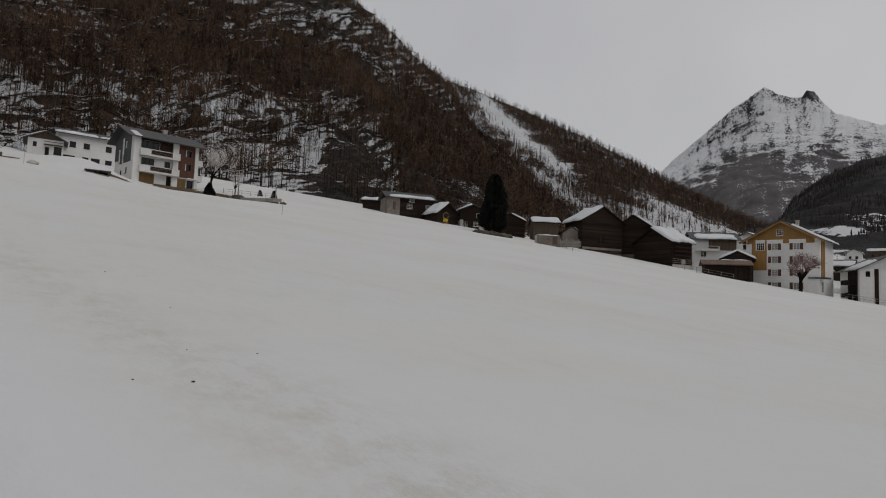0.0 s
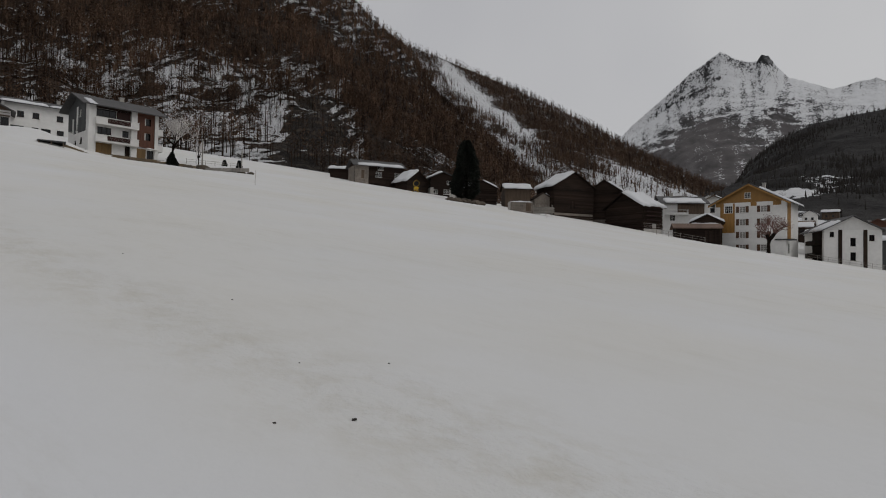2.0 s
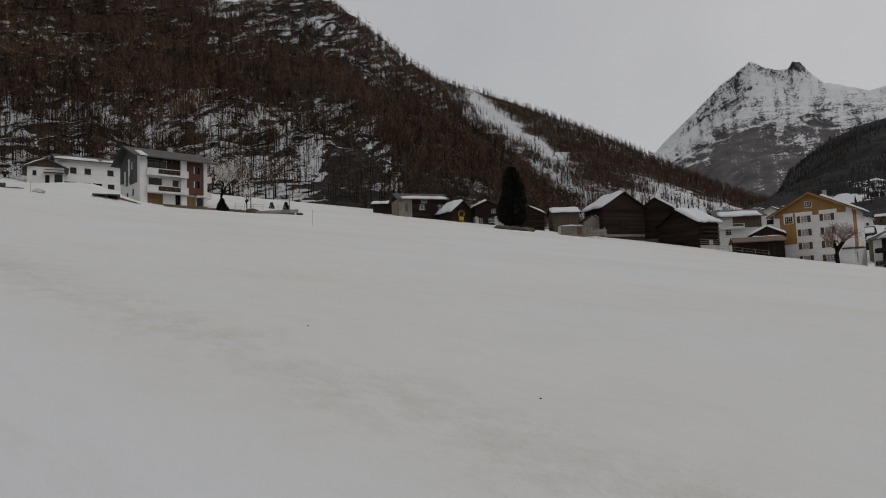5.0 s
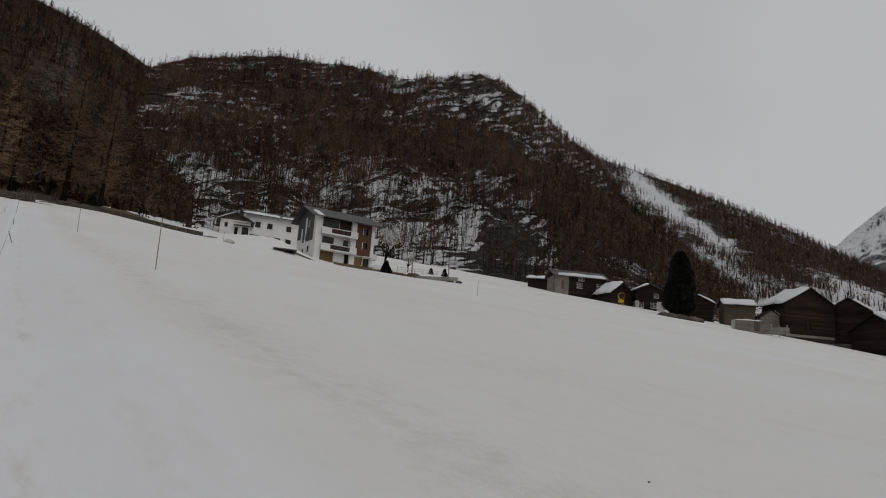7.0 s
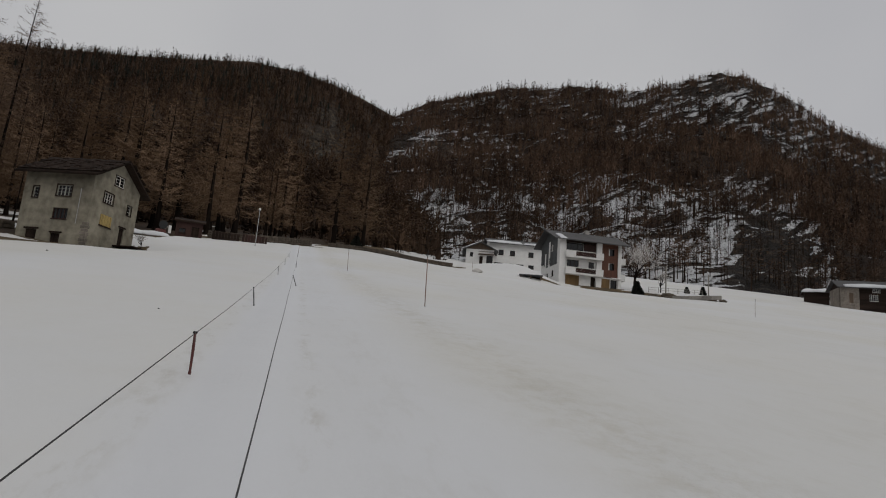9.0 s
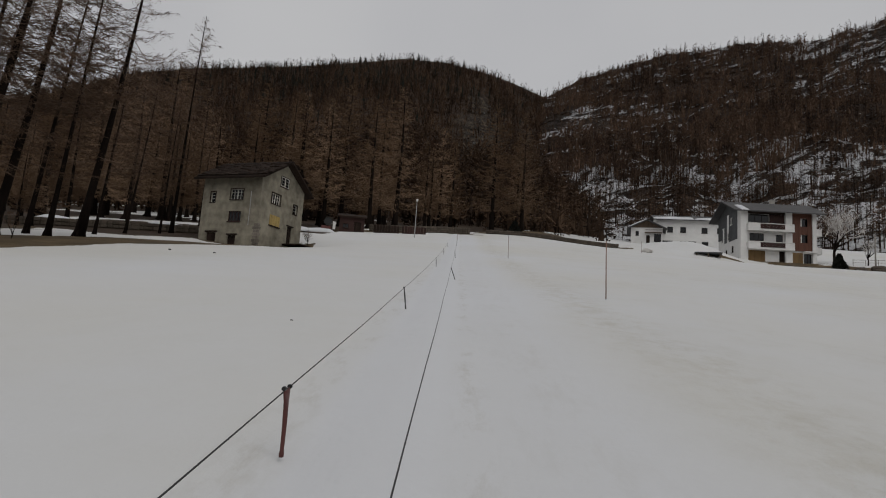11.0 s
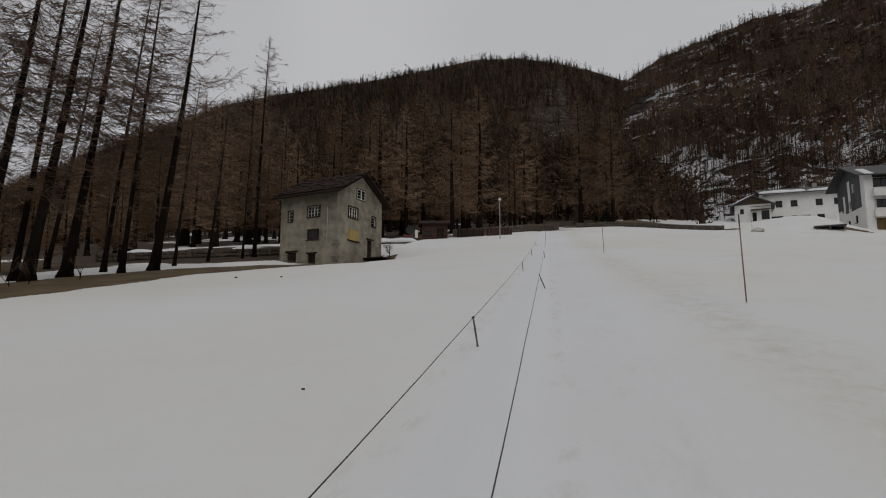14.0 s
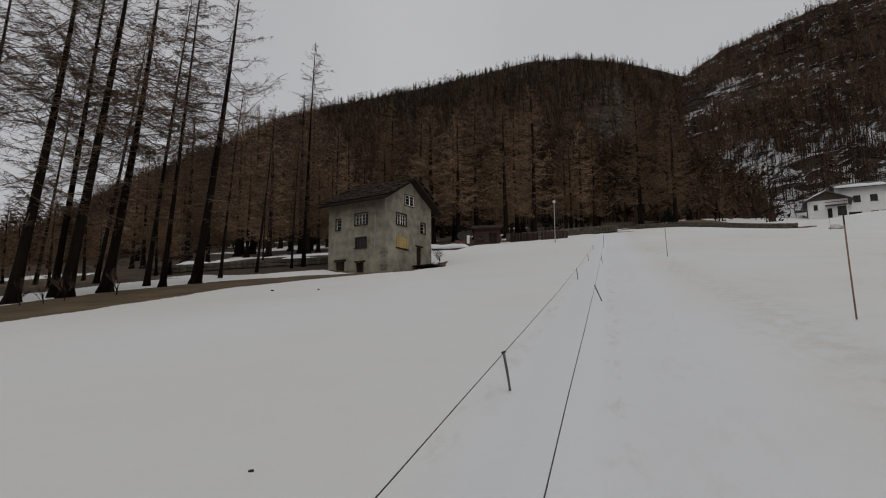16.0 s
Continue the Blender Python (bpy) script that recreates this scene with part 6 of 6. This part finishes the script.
def stone_wall(name, pts, tall, thick, label, cap="grey_wood"):
    """A low wall that follows the ground, built of single stones, with a coping."""
    ob = thing(name, Matrix.Identity(4), label, "wall")
    bm = bmesh.new()
    for (x0, y0), (x1, y1) in zip(pts, pts[1:]):
        a, b = Vector((x0, y0, gz(x0, y0))), Vector((x1, y1, gz(x1, y1)))
        d = (b - a)
        n = Vector((-d.y, d.x, 0)).normalized() * thick / 2
        vs = [bm.verts.new(p) for p in (a - n - Vector((0, 0, 1)), b - n - Vector((0, 0, 1)), b + n - Vector((0, 0, 1)), a + n - Vector((0, 0, 1)), a - n + Vector((0, 0, tall)), b - n + Vector((0, 0, tall)), b + n + Vector((0, 0, tall)), a + n + Vector((0, 0, tall)))]
        for f in ((3, 2, 1, 0), (4, 5, 6, 7), (0, 1, 5, 4), (1, 2, 6, 5), (2, 3, 7, 6), (3, 0, 4, 7)):
            bm.faces.new([vs[i] for i in f])
    part("core", bm, M["bank_stone"], ob)
    rng = random.Random(len(pts) + int(pts[0][0]))
    stones = []
    for k in range(4):
        bm = bmesh.new()
        box(bm, -0.5, -0.5, -0.5, 0.5, 0.5, 0.5, None, 0.14)
        for v in bm.verts:
            v.co *= 1 + rng.uniform(-0.08, 0.08)
        stones.append(mesh_of("stone", bm, M["bank_stone"]))
    made = 0
    for (x0, y0), (x1, y1) in zip(pts, pts[1:]):
        ln = math.hypot(x1 - x0, y1 - y0)
        ang = math.atan2(y1 - y0, x1 - x0)
        u = 0.0
        while u < ln and made < 260:
            w = rng.uniform(0.4, 0.8)
            x, y = x0 + (x1 - x0) * min(1, (u + w / 2) / ln), y0 + (y1 - y0) * min(1, (u + w / 2) / ln)
            nx, ny = math.sin(ang), -math.cos(ang)
            rows = 2 if tall < 0.9 else 3
            for r in range(rows):
                st = new("stone", rng.choice(stones))
                st.parent = ob
                hgt = tall / rows
                st.matrix_basis = Matrix.Translation((x + nx * thick * 0.42, y + ny * thick * 0.42, gz(x, y) + hgt * (r + 0.5))) @ Matrix.Rotation(ang, 4, "Z") @ Matrix.Rotation(rng.uniform(-0.12, 0.12), 4, "Y") @ Matrix.Diagonal((w * rng.uniform(0.8, 1.1), 0.28 * rng.uniform(0.8, 1.3), hgt * rng.uniform(0.75, 1.15), 1))
                made += 1
            u += w
    return ob


stone_wall("lane_wall", [(4.4, 119.5), (9, 117.2), (14, 115.3), (20, 114.6), (24, 114.5)], 0.6, 0.5, "low brown retaining wall beside the lane")
stone_wall("bank_wall", [(-12.4, 104.2), (-9, 104.4), (-5.6, 106.2), (-2, 109.6), (1.2, 113.2)], 0.9, 0.5, "low wall of brown stone below the wood")
stone_wall("field_wall", [(-40, 72), (-36, 77), (-32, 81), (-28, 84)], 0.7, 0.6, "low snow-capped dry-stone wall behind the larches")
for x, y, l, w, rz in ((-36, 79, 10, 3.0, 45), (-30, 86, 8, 2.5, 30), (33, 127, 12, 3, -4), (-19, 96, 7, 1.6, 10)):
    bm = bmesh.new()
    snow_sheet(bm, Vector((-l / 2, w / 2, 0)), Vector((1, 0, 0)), Vector((0, -1, -0.12)).normalized(), l, w, 0.5, round(x))
    bmesh.ops.recalc_face_normals(bm, faces=bm.faces)
    ob = new("snow_bank", mesh_of("snow_bank", bm, M["snow"], True))
    ob.matrix_basis = pose(x, y, gz(x, y) + 0.1, 0, 0, rz)
    tagged(ob, "low bank of old snow on the grass", "snow bank", "old snow banks")

shed = house("tool_shed", "dark red-brown wooden shed beside the tow", "shed", -15.6, 99.0, 15.9, 8, 3.2, 3.0, 2.35, 0.5, "x", 0.3, "red_dark", "dark_wood", [("front", 1.9, 0.0, 2.8, 1.8, "door"), ("front", 0.4, 0.9, 1.2, 1.5, "d")], (), 1.0)
for x, y, w, h, c, lbl in ((-11.3, 100.3, 3.4, 1.1, "dark_wood", "dark plank fence panel beside the shed"), (-7.6, 100.8, 3.2, 1.0, "red_dark", "dark tarpaulin-covered stack beside the shed")):
    t = thing("fence_panel" if c == "dark_wood" else "covered_stack", pose(x, y, gz(x, y), 0, 0, 4), lbl, "fence" if c == "dark_wood" else "stack")
    n = 9
    for k in range(n):
        add_box(t, "plank", c, k * w / n, 0, -0.3, (k + 0.93) * w / n, 0.05 if c == "dark_wood" else 0.9, h + 0.05 * (k % 2), bevel=0.01)
    for k in (0.1, 0.5, 0.9):
        add_box(t, "post", "brown_wood", w * k - 0.05, 0.06 if c == "dark_wood" else -0.08, -0.4, w * k + 0.05, 0.16 if c == "dark_wood" else -0.003, h + 0.1)
t = thing("red_machine", pose(-16.9, 97.4, gz(-16.9, 97.4), 0, 0, 15), "small red machine with a black wheel by the shed", "machine")
add_box(t, "body", "red_plastic", -0.7, -0.4, 0.1, 0.5, 0.4, 0.75, bevel=0.08)
bm = bmesh.new()
tube(bm, [(0.1, -0.5, 1.3), (0.1, -0.3, 1.3)], [0.5, 0.5], 20)
part("wheel", bm, M["steel"], t, "black wheel")
add_box(t, "stand", "steel", 0.05, -0.3, 0.7, 0.15, -0.2, 1.3)
add_box(t, "sign", "trim", 0.75, -0.1, 0.4, 1.1, -0.05, 1.4)

lamp = thing("street_lamp", pose(-5.5, 95.3, gz(-5.5, 95.3)), "slender grey lamp post with a white globe", "street lamp")
bm = bmesh.new()
tube(bm, [(0, 0, -0.3), (0, 0, 2.0), (0, 0, 4.5)], [0.055, 0.042, 0.03], 10)
part("post", bm, M["metal"], lamp, smooth=True)
bm = bmesh.new()
tube(bm, [(0, 0, 4.48), (0, 0, 4.6)], [0.07, 0.11], 12)
part("collar", bm, M["metal"], lamp)
bm = bmesh.new()
bmesh.ops.create_uvsphere(bm, u_segments=16, v_segments=10, radius=0.16, matrix=Matrix.Translation((0, 0, 4.70)))
part("globe", bm, M["trim"], lamp, "white globe", smooth=True)

# ---- the snow gun and odds and ends on the field's lower edge ----
gx, gy = 120.6, 113.2
gun = thing("snow_gun", pose(gx, gy, gz(gx, gy), 0, 0, 140), "yellow fan snow gun on a wheeled stand", "snow gun")
bm = bmesh.new()
tube(bm, [(0, -0.75, 2.2), (0, -0.55, 2.2), (0, 0.2, 2.2), (0, 0.6, 2.2), (0, 0.75, 2.2)], [0.62, 0.72, 0.70, 0.80, 0.76], 24, False)
part("drum", bm, M["yellow"], gun, smooth=True)
bm = bmesh.new()
tube(bm, [(0, -0.3, 2.2), (0, 0.5, 2.2)], [0.6, 0.6], 24)
part("fan", bm, M["steel"], gun, "black fan")
add_box(gun, "motor_box", "yellow", -0.55, -0.6, 0.7, 0.55, 0.5, 1.35, bevel=0.06)
add_box(gun, "fork", "steel", -0.86, -0.08, 1.2, -0.76, 0.08, 2.3)
add_box(gun, "fork", "steel", 0.76, -0.08, 1.2, 0.86, 0.08, 2.3)
for a in (0, 120, 240):
    bm = bmesh.new()
    tube(bm, [(0, 0, 0.75), (1.2 * math.cos(radians(a)), 1.2 * math.sin(radians(a)), 0.05)], [0.06, 0.05], 8)
    part("leg", bm, M["yellow"], gun)
for sgn in (-1, 1):
    bm = bmesh.new()
    tube(bm, [(sgn * 0.55, 0.1, 0.32), (sgn * 0.73, 0.1, 0.32)], [0.32, 0.32], 18)
    part("wheel", bm, M["steel"], gun)

w = thing("concrete_wall", pose(116.0, 81.4, gz(116.0, 81.4) - 0.5, 0, 0, -44.9), "low weathered concrete enclosure with a snowy top", "wall")
add_box(w, "front_wall", "rubble", 0, 0, -1, 4.9, 0.25, 2.3)
add_box(w, "side_wall", "concrete", 0, 0.253, -1, 0.25, 3.4, 2.5)
add_box(w, "side_wall", "concrete", 4.65, 0.253, -1, 4.9, 3.4, 2.1)
add_box(w, "door", "brown_wood", 3.3, -0.05, 0.4, 4.4, -0.003, 2.1)
bm = bmesh.new()
snow_sheet(bm, Vector((0.1, 3.4, 2.2)), Vector((1, 0, 0)), Vector((0, -1, 0.03)).normalized(), 4.6, 3.2, 0.3, 5)
bmesh.ops.recalc_face_normals(bm, faces=bm.faces)
part("top_snow", bm, M["snow"], w, smooth=True)

t = thing("plank_stack", pose(119.6, 78.3, gz(119.6, 78.3), 0, 0, -57), "stack of grey weathered boards half under snow", "boards")
for k in range(7):
    add_box(t, "board", "grey_wood", 0.15 * (k % 3), 0.05 * k, 0.15 + 0.2 * k, 4.6 + 0.2 * (k % 2), 1.6 + 0.05 * k, 0.15 + 0.2 * k + 0.15, bevel=0.015)
for k in range(4):
    add_box(t, "post", "grey_wood", 0.3 + 1.3 * k, -0.15, -0.4, 0.45 + 1.3 * k, 0.0, 1.9, bevel=0.02)


def rock(x, y, s, label, group, dz=0.0, material="bank_stone", flat=0.6):
    bm = bmesh.new()
    bmesh.ops.create_icosphere(bm, subdivisions=3, radius=s)
    o = Vector((x * 1.3, y * 0.7, s * 5))
    for v in bm.verts:
        v.co *= 1 + 0.45 * noise.noise(v.co / s * 1.1 + o) + 0.15 * noise.noise(v.co / s * 3 + o)
        v.co.z *= flat
    ob = new("boulder", mesh_of("boulder", bm, M[material]))
    ob.matrix_basis = pose(x, y, gz(x, y) + dz, 0, 0, x * 37 % 360)
    return tagged(ob, label, "rock", group)


for k in range(9):
    rock(108.6 + k * 0.75, 92.6 - k * 0.45 + 0.5 * (k % 2), 0.9 + 0.25 * (k % 3), "dark boulder in the heap under the conifer", "boulders by the conifer")
for k in range(6):
    rock(49 + k * 2.3, 112.2 - k * 0.55, 0.7 + 0.2 * (k % 3), "brown boulder in the rockery below the flats", "boulders below the flats", 0.05)
for k in range(7):
    rock(58.5 + k * 1.1, 107.2 - k * 0.9, 0.55 + 0.15 * (k % 2), "brown boulder in the rockery below the flats", "boulders below the flats", 0.05)
rock(27.0, 109.0, 0.8, "pale boulder in the snow above the slope", "", 0.1, "concrete")

# the half-buried terrace of planks below the flats, and the ramp beyond
t = thing("plank_platform", pose(34.9, 111.8, gz(34.9, 111.8), 0, 0, -18), "dark platform of planks half under snow", "platform")
for k in range(6):
    add_box(t, "plank", "slate_wall", 0.0, 0.45 * k, 0.35, 3.8, 0.45 * k + 0.42, 0.50, bevel=0.015)
for k in range(3):
    add_box(t, "post", "brown_wood", 0.2 + 1.6 * k, 0.05, -0.4, 0.35 + 1.6 * k, 0.2, 0.347)
t = thing("timber_ramp", pose(58.9, 105.9, gz(58.9, 105.9), 0, 0, -50), "grey timber ramp edge beside the track", "ramp")
for k in range(5):
    add_box(t, "beam", "grey_wood", 1.5 * k, 0.0, -0.2, 1.5 * k + 1.46, 0.35, 0.42, bevel=0.03)


def rail_fence(name, pts, tall, label):
    t = thing(name, Matrix.Identity(4), label, "fence")
    for (x0, y0), (x1, y1) in zip(pts, pts[1:]):
        n = max(1, round(math.hypot(x1 - x0, y1 - y0) / 2.2))
        for k in range(n + 1):
            p = gp(x0 + (x1 - x0) * k / n, y0 + (y1 - y0) * k / n)
            bm = bmesh.new()
            tube(bm, [p - Vector((0, 0, 0.3)), p + Vector((0, 0, tall))], [0.045, 0.04], 7)
            part("post", bm, M["grey_wood"], t)
        for f in (0.5, 0.92):
            bm = bmesh.new()
            tube(bm, [gp(x0, y0, tall * f), gp(x1, y1, tall * f)], [0.026, 0.026], 6)
            part("rail", bm, M["grey_wood"], t)


rail_fence("rail_fence", [(63, 120), (69, 120), (75.5, 122)], 1.0, "grey wooden rail fence along the track")
rail_fence("rail_fence", [(134, 56.5), (135.5, 52), (137, 47.5)], 1.2, "thin grey rail on the snow's edge")
rail_fence("rail_fence", [(164, 34), (166, 26), (168, 18)], 1.2, "grey rail fence before the white house")
for x, y, tall in ((64.0, 116, 5.0), (70.5, 113, 4.2)):
    t = thing("wooden_post", pose(x, y, gz(x, y)), "tall grey wooden post beside the track", "post")
    bm = bmesh.new()
    tube(bm, [(0, 0, -0.4), (0, 0, tall)], [0.13, 0.10], 9)
    part("shaft", bm, M["grey_wood"], t, smooth=True)
    bm = bmesh.new()
    tube(bm, [(0, 0, tall), (0, 0, tall + 0.08)], [0.12, 0.02], 9)
    part("cap", bm, M["metal"], t)
